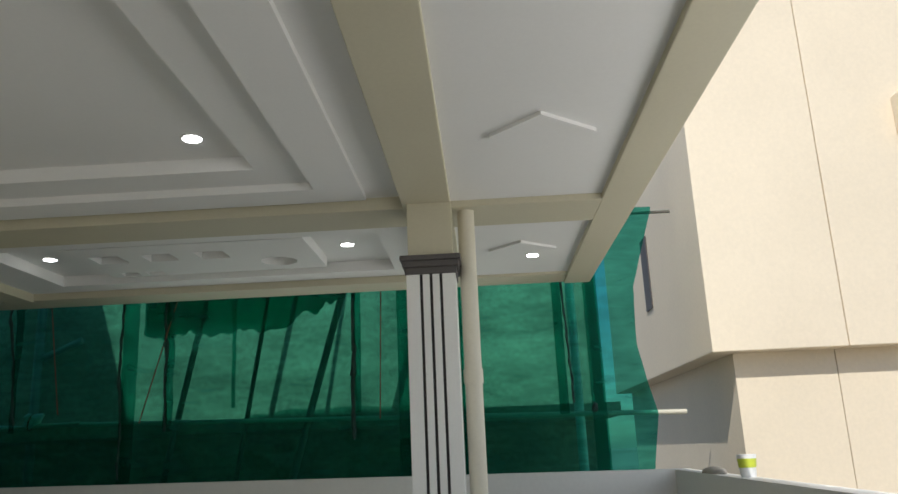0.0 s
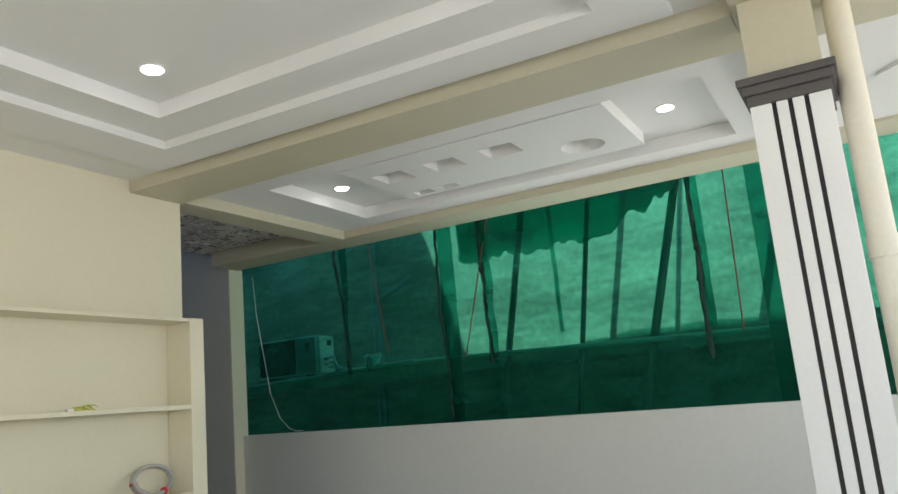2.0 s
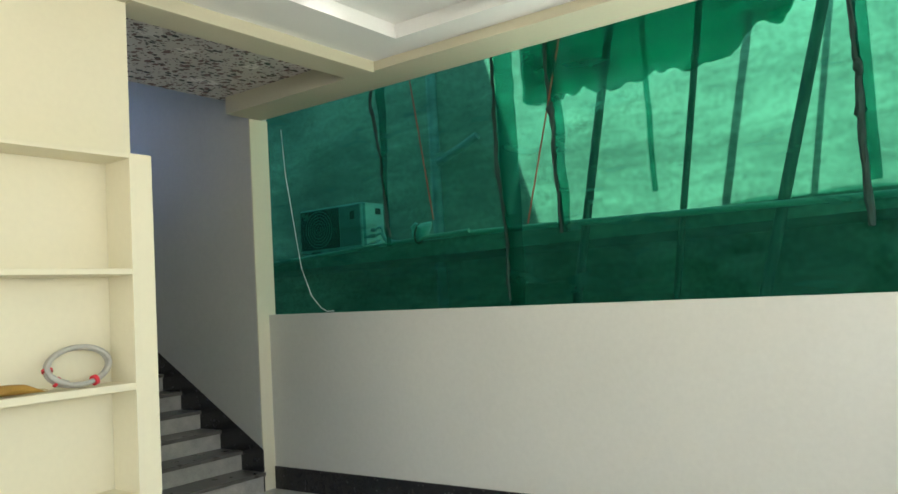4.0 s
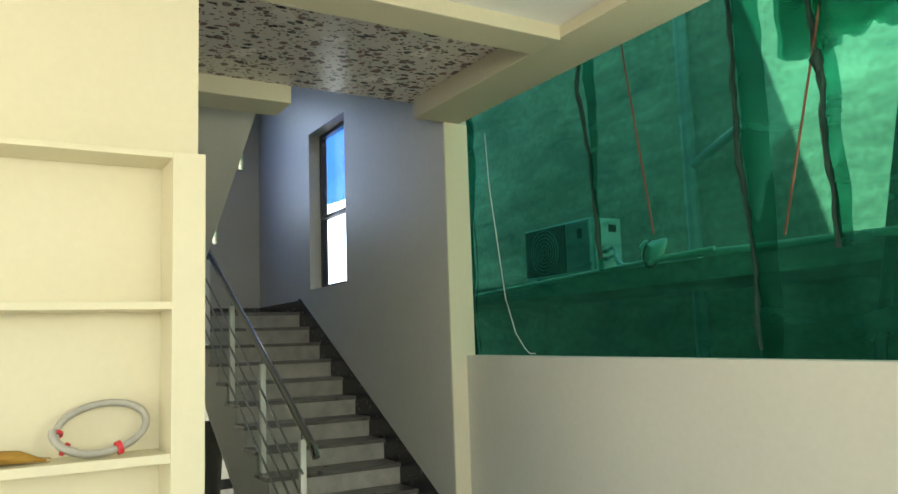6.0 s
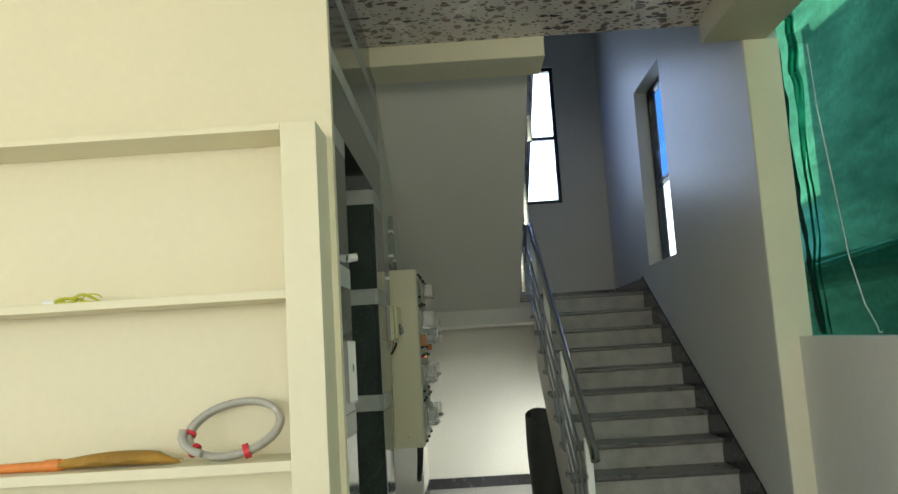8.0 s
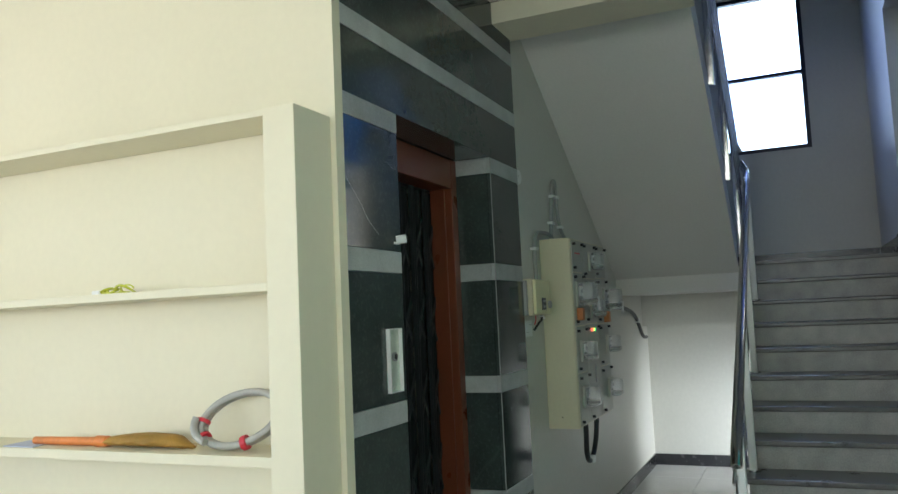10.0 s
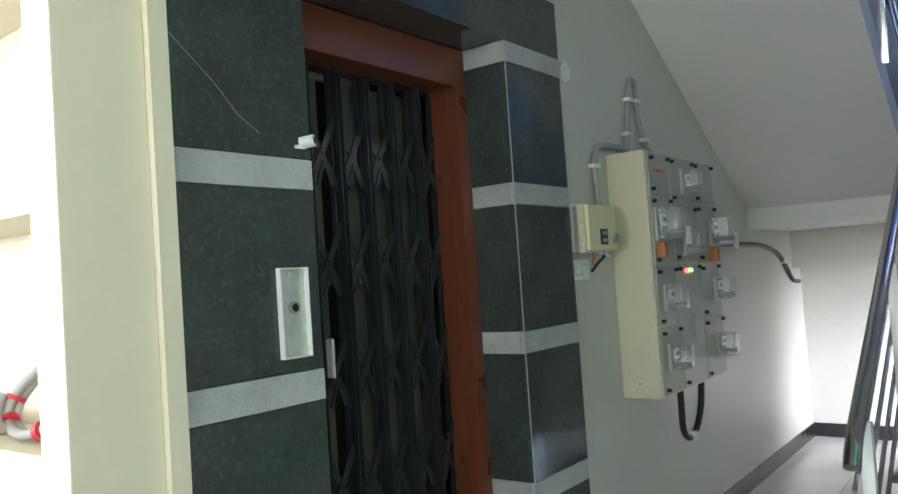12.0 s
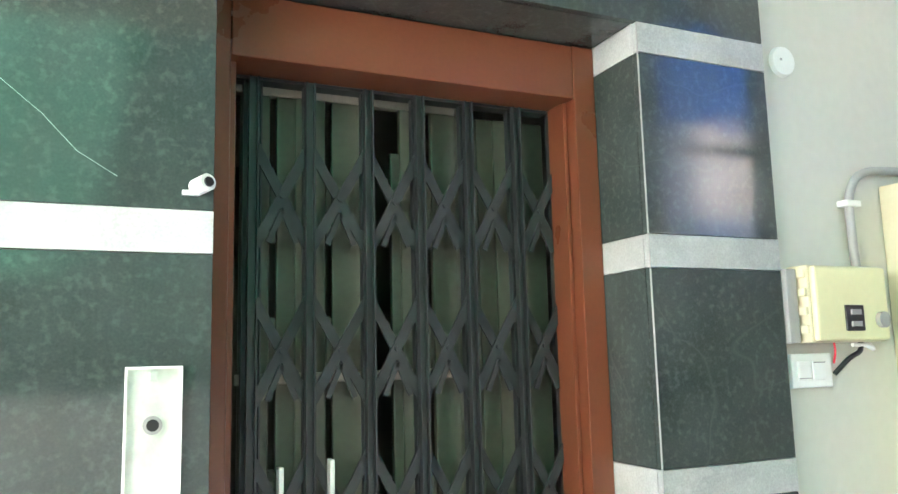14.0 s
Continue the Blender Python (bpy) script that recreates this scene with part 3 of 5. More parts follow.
for a, b2 in ((0, 0.27), (0.33, 0.47), (0.53, 0.67), (0.73, 1.0)):
    bm = B()
    box(bm, PX0 + w * a, PX0 + w * b2, PY0, PY0 + 0.03, 0, ZC, 0.003)
    part("flute", bm, WHITE, pillar)
    bm = B()
    box(bm, PX0, PX0 + 0.03, PY0 + 0.031 + (PY1 - PY0 - 0.031) * a, PY0 + 0.031 + (PY1 - PY0 - 0.031) * b2, 0, ZC - 0.001, 0.003)
    part("flute", bm, WHITE, pillar)
bm = B()
box(bm, PX1 - 0.025, PX1 - 0.001, PY0 + 0.031, PY1, 0, ZC - 0.002)
part("side_face", bm, WHITE, pillar)
bm = B()
box(bm, PX0 + 0.031, PX1 - 0.026, PY1 - 0.025, PY1 - 0.001, 0, ZC - 0.002)
part("side_face", bm, WHITE, pillar)
for z0, z1, g in ((ZC, ZC + 0.045, 0.008), (ZC + 0.045, ZC + 0.085, 0.022), (ZC + 0.085, ZC + 0.118, 0.036)):
    bm = B()
    box(bm, PX0 - g, PX1 + g, PY0 - g, PY1 + g, z0, z1, 0.006)
    part("capital", bm, CAP, pillar, "dark grey-brown stepped capital")
bm = B()
box(bm, PX0 + 0.015, PX1 - 0.012, PY0 + 0.01, PY1, ZC + 0.118, ZB)
part("neck", bm, BEAM, pillar, "beige painted neck up to the beam")

pipe = thing("drain_pipe", -0.868, 5.98, 0, "cream painted vertical drain pipe behind the pillar", "pipe")
bm = B()
tube(bm, (-0.868, 5.98, 0), (-0.868, 5.98, 3.17), 0.055, 20)
part("pipe", bm, PIPE_GREY, pipe, rounded=True)
for z in (0.4, 2.0):
    bm = B()
    tube(bm, (-0.868, 5.98, z), (-0.868, 5.98, z + 0.09), 0.062, 20)
    part("socket", bm, PIPE_GREY, pipe, rounded=True)

# ---- lift front ----
GY = 6.238
lift = thing("lift_surround", -6.1, 6.2, 0, "polished dark granite lift surround with pale grey bands", "lift front")
XL, XD0, XD1, XR = -5.152, -5.605, -6.65, -7.083
HEAD = 2.41
levels = [(0.0, 0.05, 0), (0.05, 0.13, 1), (0.13, 0.622, 0), (0.622, 0.705, 1), (0.705, 1.195, 0), (1.195, 1.28, 1), (1.28, 1.77, 0), (1.77, 1.855, 1), (1.855, 2.328, 0), (2.328, 2.41, 1), (2.41, 2.655, 0), (2.655, 2.732, 1), (2.732, 3.01, 0), (3.01, 3.085, 1), (3.085, 3.29, 0)]
REV = 6.03
for z0, z1, pale in levels:
    material = BAND if pale else GRANITE
    d = 0.002 if pale else 0.0
    spans = ((XL, XD0), (XD1, XR)) if z1 <= HEAD + 0.001 else ((XL, XR),)
    for a, b2 in spans:
        bm = B()
        box(bm, a, b2, GY - 0.02, GY + d, z0 + 0.0008, z1 - 0.0008, 0.0015)
        part("stone_panel", bm, material, lift)
    if z1 <= HEAD + 0.001:
        for xr, s in ((XD0, 1), (XD1, -1)):
            bm = B()
            box(bm, xr, xr + s * 0.02, REV, GY - 0.021, z0 + 0.0008, z1 - 0.0008)
            part("stone_panel", bm, material, lift)
bm = B()
box(bm, XD0, XD1, REV, GY - 0.021, HEAD + 0.001, HEAD + 0.02)
part("stone_panel", bm, GRANITE, lift)
# highlight on the chamfered corner, laid on as a thin pale strip
bm = B()
box(bm, XD1 - 0.0012, XD1 + 0.0012, GY - 0.002, GY + 0.0024, 0.02, HEAD - 0.002)
part("edge_highlight", bm, GREY_PLASTIC, lift, "pale strip for the highlight on the stone corner")
# lift shaft
bm = B()
box(bm, XS - 0.06, XD0 + 0.022, 6.0, 6.217, 0, 3.33)
box(bm, XD1 - 0.022, -7.084, 6.0, 6.217, 0, 3.33)
box(bm, XD0 + 0.022, XD1 - 0.022, 6.0, 6.216, HEAD + 0.021, 3.33)
box(bm, -5.36, -7.3, 4.2, 4.3, 0, 3.5)
box(bm, -5.36, -5.42, 4.3, 6.0, 0, 3.5)
box(bm, -7.2, -7.3, 4.3, 6.0, 0, 3.5)
box(bm, -5.36, -7.3, 4.2, 6.0, 3.5, 3.6)
setting("wall_lift", bm, GREY_WALL, "masonry lift shaft behind the granite", "wall")

# ---- windows of the stairwell ----
def window(name, label, axis, plane, a0, a1, z0, z1, mullion):
    t = thing(name, *((plane, (a0 + a1) / 2, z0) if axis == "x" else ((a0 + a1) / 2, plane, z0)), label, "window", kind="structure")
    def piece(p0, p1, q0, q1, d, material, nm, lab=""):
        b = B()
        if axis == "x":
            box(b, plane - d, plane + d, p0, p1, q0, q1)
        else:
            box(b, p0, p1, plane - d, plane + d, q0, q1)
        return part(nm, b, material, t, lab)
    f = 0.04
    piece(a0, a0 + f, z0, z1, 0.03, WIN_FRAME, "window_frame")
    piece(a1 - f, a1, z0, z1, 0.03, WIN_FRAME, "window_frame")
    piece(a0 + f, a1 - f, z0, z0 + f, 0.03, WIN_FRAME, "window_frame")
    piece(a0 + f, a1 - f, z1 - f, z1, 0.03, WIN_FRAME, "window_frame")
    piece(a0 + f, a1 - f, mullion - 0.018, mullion + 0.018, 0.028, WIN_FRAME, "mullion")
    for q0, q1 in ((z0 + f, mullion - 0.018), (mullion + 0.018, z1 - f)):
        p = piece(a0 + f, a1 - f, q0, q1, 0.003, GLASS, "pane", "clear glass pane")
        p.visible_shadow = False


window("window_1", "dark framed stair window of two panes in the end wall", "x", XE - 0.05, 7.08, 7.88, 3.05, 4.64, 3.81)
window("window_2", "tall dark framed stair window of two panes", "y", YS + 0.15, -9.42, -8.50, 2.13, 3.73, 2.86)

bm = B()
box(bm, -16.1, -16.0, 2, 13, 0, 12)
setting("backdrop", bm, glow("hazy_white_sky", (0.74, 0.86, 1.0), 1.5), "bright hazy sky beyond the end window", "sky")

tarp = thing("tarpaulin", -10.3, 8.95, 3.0, "translucent blue tarpaulin hung outside the stair window", "tarpaulin")
bm = B()
g = []
for i in range(37):
    x = -12.0 + 3.6 * i / 36
    lo = 3.18 + 0.10 * noise.noise(Vector((x * 1.7, 0, 1))) + 0.05 * noise.noise(Vector((x * 6, 0, 2)))
    g.append([bm.verts.new((x, 8.98 + 0.05 * noise.noise(Vector((x * 2.5, j * 0.35, 4))) + 0.015 * noise.noise(Vector((x * 9, j * 0.6, 8))), lo + (4.6 - lo) * j / 12)) for j in range(13)])
for i in range(36):
    for j in range(12):
        bm.faces.new((g[i][j], g[i + 1][j], g[i + 1][j + 1], g[i][j + 1])).smooth = True
part("sheet", bm, TARP, tarp)
bm = B()
tube(bm, (-12.1, 9.0, 4.6), (-8.3, 9.0, 4.6), 0.02, 10)
part("top_pole", bm, BAMBOO, tarp, rounded=True)
for x, dx in ((-9.9, 0.35), (-11.0, 0.25)):
    bm = B()
    tube(bm, (x, 9.06, -0.31), (x + dx, 9.06, 4.7), 0.02, 10)
    part("pole", bm, PIPE_GREY, tarp, rounded=True)

# ---- stair railing ----
rail = thing("stair_railing", -8.0, 7.34, 0, "polished stainless steel stair railing with four slanting rods", "railing")
YR = 7.345
SL = RI / TR
def nose(x):
    return RI + (X1 - x) * SL
for k in (1, 4, 7, 10):
    x = rx(k) - 0.185
    z = RI * k
    bm = B()
    box(bm, x - 0.022, x + 0.022, YR - 0.02, YR + 0.02, z, z + 0.80, 0.004)
    post = part("post", bm, STEEL_LIT, rail, rounded=True)
    bm = B()
    tube(bm, (x, YR, z + 0.80), (x, YR, nose(x) + 0.775), 0.008, 10)
    part("pin", bm, STEEL, post, rounded=True)
    bm = B()
    tube(bm, (x, YR, z + 0.001), (x, YR, z + 0.012), 0.042, 20)
    part("base_plate", bm, STEEL, post, rounded=True)
for d in (0.14, 0.30, 0.46, 0.62):
    bm = B()
    tube(bm, (rx(1) - 0.10, YR - 0.03, nose(rx(1) - 0.10) + d - 0.08), (-9.55, YR - 0.03, nose(-9.55) + d - 0.08), 0.0085, 10)
    part("rod", bm, STEEL, rail, rounded=True)
bm = B()
pts = [(-6.62, YR, 0.87), (-6.645, YR, 0.905), (-6.69, YR, nose(-6.69) + 0.78), (-9.5, YR, nose(-9.5) + 0.78), (-9.62, YR - 0.01, nose(-9.6) + 0.80), (-9.66, YR - 0.05, nose(-9.6) + 0.88)]
sweep(bm, pts, 0.026, 14)
part("handrail", bm, STEEL, rail, "shiny round handrail with a turned-down end", rounded=True)
# upper flight
def up(x):
    return 2.08 + (x + 9.70) * 0.616
for x in (-9.55, -8.75, -7.95, -7.2):
    bm = B()
    box(bm, x - 0.02, x + 0.02, 7.235, 7.275, up(x) - 0.2, up(x) + 0.72, 0.004)
    part("post", bm, STEEL, rail, rounded=True)
for d in (0.12, 0.27, 0.42, 0.57):
    bm = B()
    tube(bm, (-9.62, 7.29, up(-9.62) + d), (-7.0, 7.29, up(-7.0) + d), 0.0085, 10)
    part("rod", bm, STEEL, rail, rounded=True)
bm = B()
sweep(bm, [(-9.66, YR - 0.05, up(-9.66) + 0.72), (-9.62, 7.27, up(-9.62) + 0.76), (-7.0, 7.255, up(-7.0) + 0.76)], 0.026, 14)
part("handrail", bm, STEEL, rail, rounded=True)

# ---- lift door ----
frame_t = thing("lift_door_frame", -6.13, 6.0, 0, "red-brown varnished wooden frame of the lift door", "door frame")
FX0, FX1, FI0, FI1, FZ = -5.608, -6.648, -5.662, -6.580, 2.255
for a, b2, z0, z1 in ((FX0, FI0, 0, HEAD - 0.002), (FI1, FX1, 0, HEAD - 0.002)):
    bm = B()
    box(bm, a, b2, 5.92, 6.045, z0, z1, 0.004)
    part("jamb", bm, WOOD_RED, frame_t)
bm = B()
box(bm, FI0 - 0.001, FI1 + 0.001, 5.92, 6.044, FZ, HEAD - 0.003, 0.004)
part("head", bm, WOOD_RED, frame_t)
for a, b2, z0, z1 in ((FI0 - 0.002, FI0 - 0.018, 0, FZ), (FI1 + 0.002, FI1 + 0.014, 0, FZ)):
    bm = B()
    box(bm, a, b2, 5.925, 6.005, z0, z1, 0.002)
    part("stop_bead", bm, WOOD_RED, frame_t)

gate = thing("lift_gate", -6.13, 5.9, 0, "closed dark grey collapsible steel lattice gate in the lift door", "gate")
GXS = [-5.735, -5.873, -6.023, -6.163, -6.304, -6.452, -6.590]
GZ = 2.245
YG = 5.905
def channel(x, w, nm="picket", y=YG):
    b = B()
    h = w / 2
    prism(b, [(x - h, y - 0.010), (x + h, y - 0.010), (x + h, y + 0.010), (x + h - 0.004, y + 0.010), (x + h - 0.004, y - 0.006), (x - h + 0.004, y - 0.006), (x - h + 0.004, y + 0.010), (x - h, y + 0.010)], "z", 0.02, GZ)
    return part(nm, b, GATE_PAINT, gate)
for i, x in enumerate(GXS):
    channel(x, 0.046 if i == 0 else 0.034 if i == 6 else 0.026)
    channel(x + 0.004, 0.024, "picket", YG + 0.042)
def flat(x0, z0, x1, z1, y, w=0.025):
    b = B()
    d = Vector((x1 - x0, 0, z1 - z0))
    n = Vector((-d.z, 0, d.x)).normalized() * (w / 2)
    prism(b, [(x0 + n.x, z0 + n.z), (x1 + n.x, z1 + n.z), (x1 - n.x, z1 - n.z), (x0 - n.x, z0 - n.z)], "y", y - 0.003, y + 0.003)
    return b
for row in range(6):
    zc = 1.958 - row * 0.372
    for i in range(6):
        a, c = GXS[i], GXS[i + 1]
        part("lattice_bar", flat(a, zc + 0.13, c, zc - 0.13, YG + 0.018), GATE_PAINT, gate)
        part("lattice_bar", flat(a, zc - 0.13, c, zc + 0.13, YG + 0.025), GATE_PAINT, gate)
        m = (a + c) / 2
        for sx in (-1, 1):
            part("link_bar", flat(m, zc - 0.035, m + sx * 0.034, zc - 0.115, YG + 0.030, 0.013), GATE_PAINT, gate)
        bm = B()
        tube(bm, (m, YG + 0.015, zc), (m, YG + 0.033, zc), 0.007, 10)
        part("rivet", bm, GATE_PAINT, gate, rounded=True)
for z in (GZ, 0.0):
    bm = B()
    box(bm, FI0 - 0.02, FI1 + 0.02, YG - 0.022, YG + 0.022, z, z + (0.008 if z else 0.018))
    part("guide_track", bm, GATE_PAINT, gate)
for x, zz in ((-5.92, 1.20), (-5.80, 1.19)):
    bm = B()
    box(bm, x - 0.006, x + 0.006, YG + 0.02, YG + 0.05, zz, zz + 0.13, 0.003)
    part("handle", bm, STEEL_LIT, gate, "bright steel pull handle")

cabin = thing("lift_cabin", -6.13, 5.0, 0, "olive-grey lift cabin seen through the gate", "lift cabin")
def cabin_panel(x0, x1, y0, y1, z0, z1, material, nm="panel"):
    b = B()
    box(b, x0, x1, y0, y1, z0, z1, 0.004)
    part(nm, b, material, cabin)
for i in range(6):
    a, c = GXS[i], GXS[i + 1]
    m = (a + c) / 2
    if i != 2:
        dy = 0.005 * (i % 2)
        cabin_panel(a + 0.014, m + 0.0085, 5.80 + dy, 5.82 + dy, 0.02, 2.245, CABIN)
        cabin_panel(m - 0.0085, c - 0.014, 5.80 + dy, 5.82 + dy, 0.02, 2.245, CABIN)
        for row in range(6):
            zc = 1.958 - row * 0.372
            cabin_panel(m + 0.008, m - 0.008, 5.801 + dy, 5.819 + dy, zc - 0.10, zc + 0.085, CABIN, "slot_bridge")
    else:
        cabin_panel(m - 0.03, c + 0.002, 5.80, 5.82, 0.02, 2.12, CABIN)
cabin_panel(-5.70, -6.32, 5.79, 5.818, 2.247, 2.30, CABIN_PALE, "header")
cabin_panel(-5.71, -6.31, 5.827, 5.84, 1.505, 1.532, CABIN_PALE, "rail")
cabin_panel(-5.5, -6.75, 4.75, 4.80, 0.02, 2.3, CABIN, "back_wall")
cabin_panel(-5.5, -6.75, 4.75, 5.76, 0.0, 0.02, CABIN, "cabin_floor")

# ---- fittings on the lift front ----
cam_eye = thing("lift_sensor", -5.578, 6.24, 1.88, "small white sensor eye with a black lens on the granite", "sensor")
bm = B()
tube(bm, (-5.572, 6.236, 1.90), (-5.590, 6.272, 1.905), 0.017, 18)
part("housing", bm, WHITE_PLASTIC, cam_eye, rounded=True)
bm = B()
tube(bm, (-5.589, 6.269, 1.9045), (-5.592, 6.275, 1.906), 0.010, 16)
part("lens", bm, BLACK_PLASTIC, cam_eye, rounded=True)
bm = B()
box(bm, -5.545, -5.578, 6.239, 6.25, 1.882, 1.892, 0.002)
part("foot", bm, WHITE_PLASTIC, cam_eye)

call = thing("call_button_box", -5.503, 6.24, 1.32, "open galvanised call-button box with a cable hole, button missing", "wall box")
BX0, BX1, BZ0, BZ1 = -5.454, -5.553, 1.319, 1.558
bm = B()
box(bm, BX0 - 0.003, BX1 + 0.003, 6.239, 6.242, BZ0 + 0.003, BZ1 - 0.003)
part("back_plate", bm, GALV, call)
for a, b2, z0, z1 in ((BX0, BX0 - 0.004, BZ0, BZ1), (BX1 + 0.004, BX1, BZ0, BZ1), (BX0 - 0.004, BX1 + 0.004, BZ0, BZ0 + 0.004), (BX0 - 0.004, BX1 + 0.004, BZ1 - 0.004, BZ1)):
    bm = B()
    box(bm, a, b2, 6.239, 6.256, z0, z1)
    part("rim", bm, WHITE_PLASTIC, call)
bm = B()
tube(bm, (-5.503, 6.242, 1.452), (-5.503, 6.252, 1.452), 0.017, 20)
grommet = part("grommet", bm, GREY_PLASTIC, call, rounded=True)
bm = B()
tube(bm, (-5.503, 6.250, 1.452), (-5.503, 6.2535, 1.452), 0.011, 18)
part("hole", bm, BLACK_PLASTIC, grommet, "black cable hole", rounded=True)
for z in (BZ0 + 0.018, BZ1 - 0.018):
    bm = B()
    box(bm, -5.495, -5.511, 6.242, 6.247, z - 0.008, z + 0.008, 0.002)
    part("lug", bm, GALV, call)

disc = thing("wall_cover_disc", -7.19, 6.2, 2.34, "round white plastic cover plate on the wall", "cover plate")
bm = B()
tube(bm, (-7.19, 6.201, 2.385), (-7.19, 6.214, 2.385), 0.046, 32, 0.042)
plate = part("plate", bm, WHITE_PLASTIC, disc, rounded=True)
bm = B()
tube(bm, (-7.178, 6.213, 2.388), (-7.178, 6.216, 2.388), 0.004, 10)
part("screw", bm, GREY_PLASTIC, plate, rounded=True)

for (xa, za), (xb, zb) in (((-5.158, 2.14), (-5.30, 2.02)), ((-5.30, 2.02), (-5.36, 1.955)), ((-5.36, 1.955), (-5.43, 1.912))):
    part("scratch", (lambda b: tube(b, (xa, GY + 0.0005, za), (xb, GY + 0.0005, zb), 0.0005, 6))(B()), BAND, lift, "pale scratch in the stone")

# ---- electricity meter panel ----
panel = thing("electricity_meter_cabinet", -8.0, 6.3, 0.88, "cream sheet-metal electricity meter panel with clear meter covers", "meter cabinet")
MX0, MX1, MY, MZ0, MZ1 = -7.55, -8.46, 6.395, 0.88, 2.04
bm = B()
box(bm, MX0, MX1, YL + 0.001, MY - 0.006, MZ0, MZ1, 0.004)
part("case", bm, BOX_CREAM, panel)
bm = B()
box(bm, MX0 - 0.002, MX0 - 0.026, MY - 0.0055, MY, MZ0 + 0.004, MZ1 - 0.004, 0.002)
part("edge_fold", bm, BOX_CREAM, panel)
c1, c2, c3 = (MX0 - 0.03, -7.828), (-7.836, -8.156), (-8.164, MX1 + 0.004)
doors = [(c1, 1.832, 2.03), (c1, 1.498, 1.824), (c1, 1.210, 1.490), (c1, 0.89, 1.202), (c2, 1.80, 2.03), (c2, 1.505, 1.792), (c2, 0.89, 1.497), (c3, 1.81, 2.03), (c3, 1.498, 1.802), (c3, 1.210, 1.490), (c3, 0.89, 1.202)]
for (a, b2), z0, z1 in doors:
    bm = B()
    box(bm, a, b2, MY - 0.0055, MY + 0.004, z0, z1, 0.003)
    d = part("door", bm, DOOR_GREY, panel, "light grey panel door")
    for x, z in ((a - 0.025, z1 - 0.025), (a - 0.025, z0 + 0.025), (b2 + 0.02, z1 - 0.02)):
        bm = B()
        tube(bm, (x, MY + 0.004, z), (x, MY + 0.022, z), 0.009, 12)
        part("knob", bm, BLACK_PLASTIC, d, "black knob", rounded=True)
def meter(x, z, big):
    w, h, d = (0.085, 0.08, 0.115) if big else (0.065, 0.065, 0.09)
    b = B()
    box(b, x + w, x - w, MY + 0.004, MY + 0.02, z - h, z + h, 0.006)
    m = part("meter", b, DOOR_GREY, panel, "energy meter behind a clear cover")
    b = B()
    box(b, x + w * 0.9, x - w * 0.9, MY + 0.022, MY + d, z - h * 0.9, z + h * 0.9, 0.018)
    part("clear_cover", b, CLEAR, m, "clear plastic cover", rounded=True)
    b = B()
    box(b, x + w * 0.5, x - w * 0.4, MY + 0.021, MY + 0.034, z - h * 0.1, z + h * 0.6, 0.003)
    part("dial", b, WHITE_PLASTIC, m, "white dial plate")
    b = B()
    box(b, x + w * 0.3, x - w * 0.2, MY + 0.034, MY + 0.036, z + h * 0.1, z + h * 0.4)
    part("display", b, BLACK_PLASTIC, m)
    b = B()
    tube(b, (x + w * 0.2, MY + 0.02, z - h * 0.5), (x + w * 0.2, MY + d + 0.012, z - h * 0.5), 0.012, 14)
    part("seal_knob", b, STEEL, m, "shiny seal knob", rounded=True)
    if big:
        b = B()
        box(b, x + w * 0.9, x + w * 0.3, MY + 0.005, MY + 0.045, z - h * 2.0, z - h * 1.05, 0.008)
        part("insulator", b, ORANGE, m, "orange-brown insulator block")
        b = B()
        box(b, x - w * 0.35, x - w * 0.95, MY + d - 0.004, MY + d + 0.002, z - h * 1.3, z - h * 0.2)
        part("paper_tag", b, WHITE_PLASTIC, m, "white paper tag")
for x, z, big in ((-7.68, 1.69, True), (-8.40, 1.66, True), (-8.0, 1.60, False), (-8.03, 1.91, False), (-7.70, 1.34, False), (-8.40, 1.35, False), (-7.70, 1.06, False), (-8.38, 1.05, False)):
    meter(x, z, big)
for dx, material in ((0.035, LED_R), (0.0, LED_A), (-0.035, LED_G)):
    bm = B()
    tube(bm, (-7.985 + dx, MY + 0.003, 1.462), (-7.985 + dx, MY + 0.016, 1.462), 0.010, 14)
    part("pilot_lamp", bm, material, panel, "lit pilot lamp", rounded=True)
bm = B()
box(bm, -7.99, -7.998, MY + 0.004, MY + 0.014, 1.12, 1.24, 0.002)
part("door_pull", bm, GREY_PLASTIC, panel)
bm = B()
box(bm, -7.64, -7.76, MY + 0.0042, MY + 0.006, 1.945, 1.953)
part("name_plate", bm, RED_TAPE, panel, "small red lettered strip")
bm = B()
tube(bm, (MX0 + 0.001, 6.29, 0.95), (MX0 + 0.004, 6.29, 0.95), 0.004, 8)
part("screw", bm, BLACK_PLASTIC, panel, rounded=True)

small = thing("isolator_box", -7.28, 6.25, 1.57, "small cream isolator box with a dark window beside the meter panel", "switch box")
bm = B()
box(bm, -7.140, -7.425, YL + 0.001, 6.272, 1.575, 1.785, 0.006)
part("case", bm, BOX_CREAM, small)
bm = B()
box(bm, -7.145, -7.42, 6.273, 6.292, 1.58, 1.78, 0.008)
cover = part("cover", bm, YELLOW, small, "pale yellow plastic cover")
bm = B()
box(bm, -7.245, -7.315, 6.2925, 6.298, 1.605, 1.675, 0.003)
part("window", bm, BLACK_PLASTIC, cover, "dark switch window")
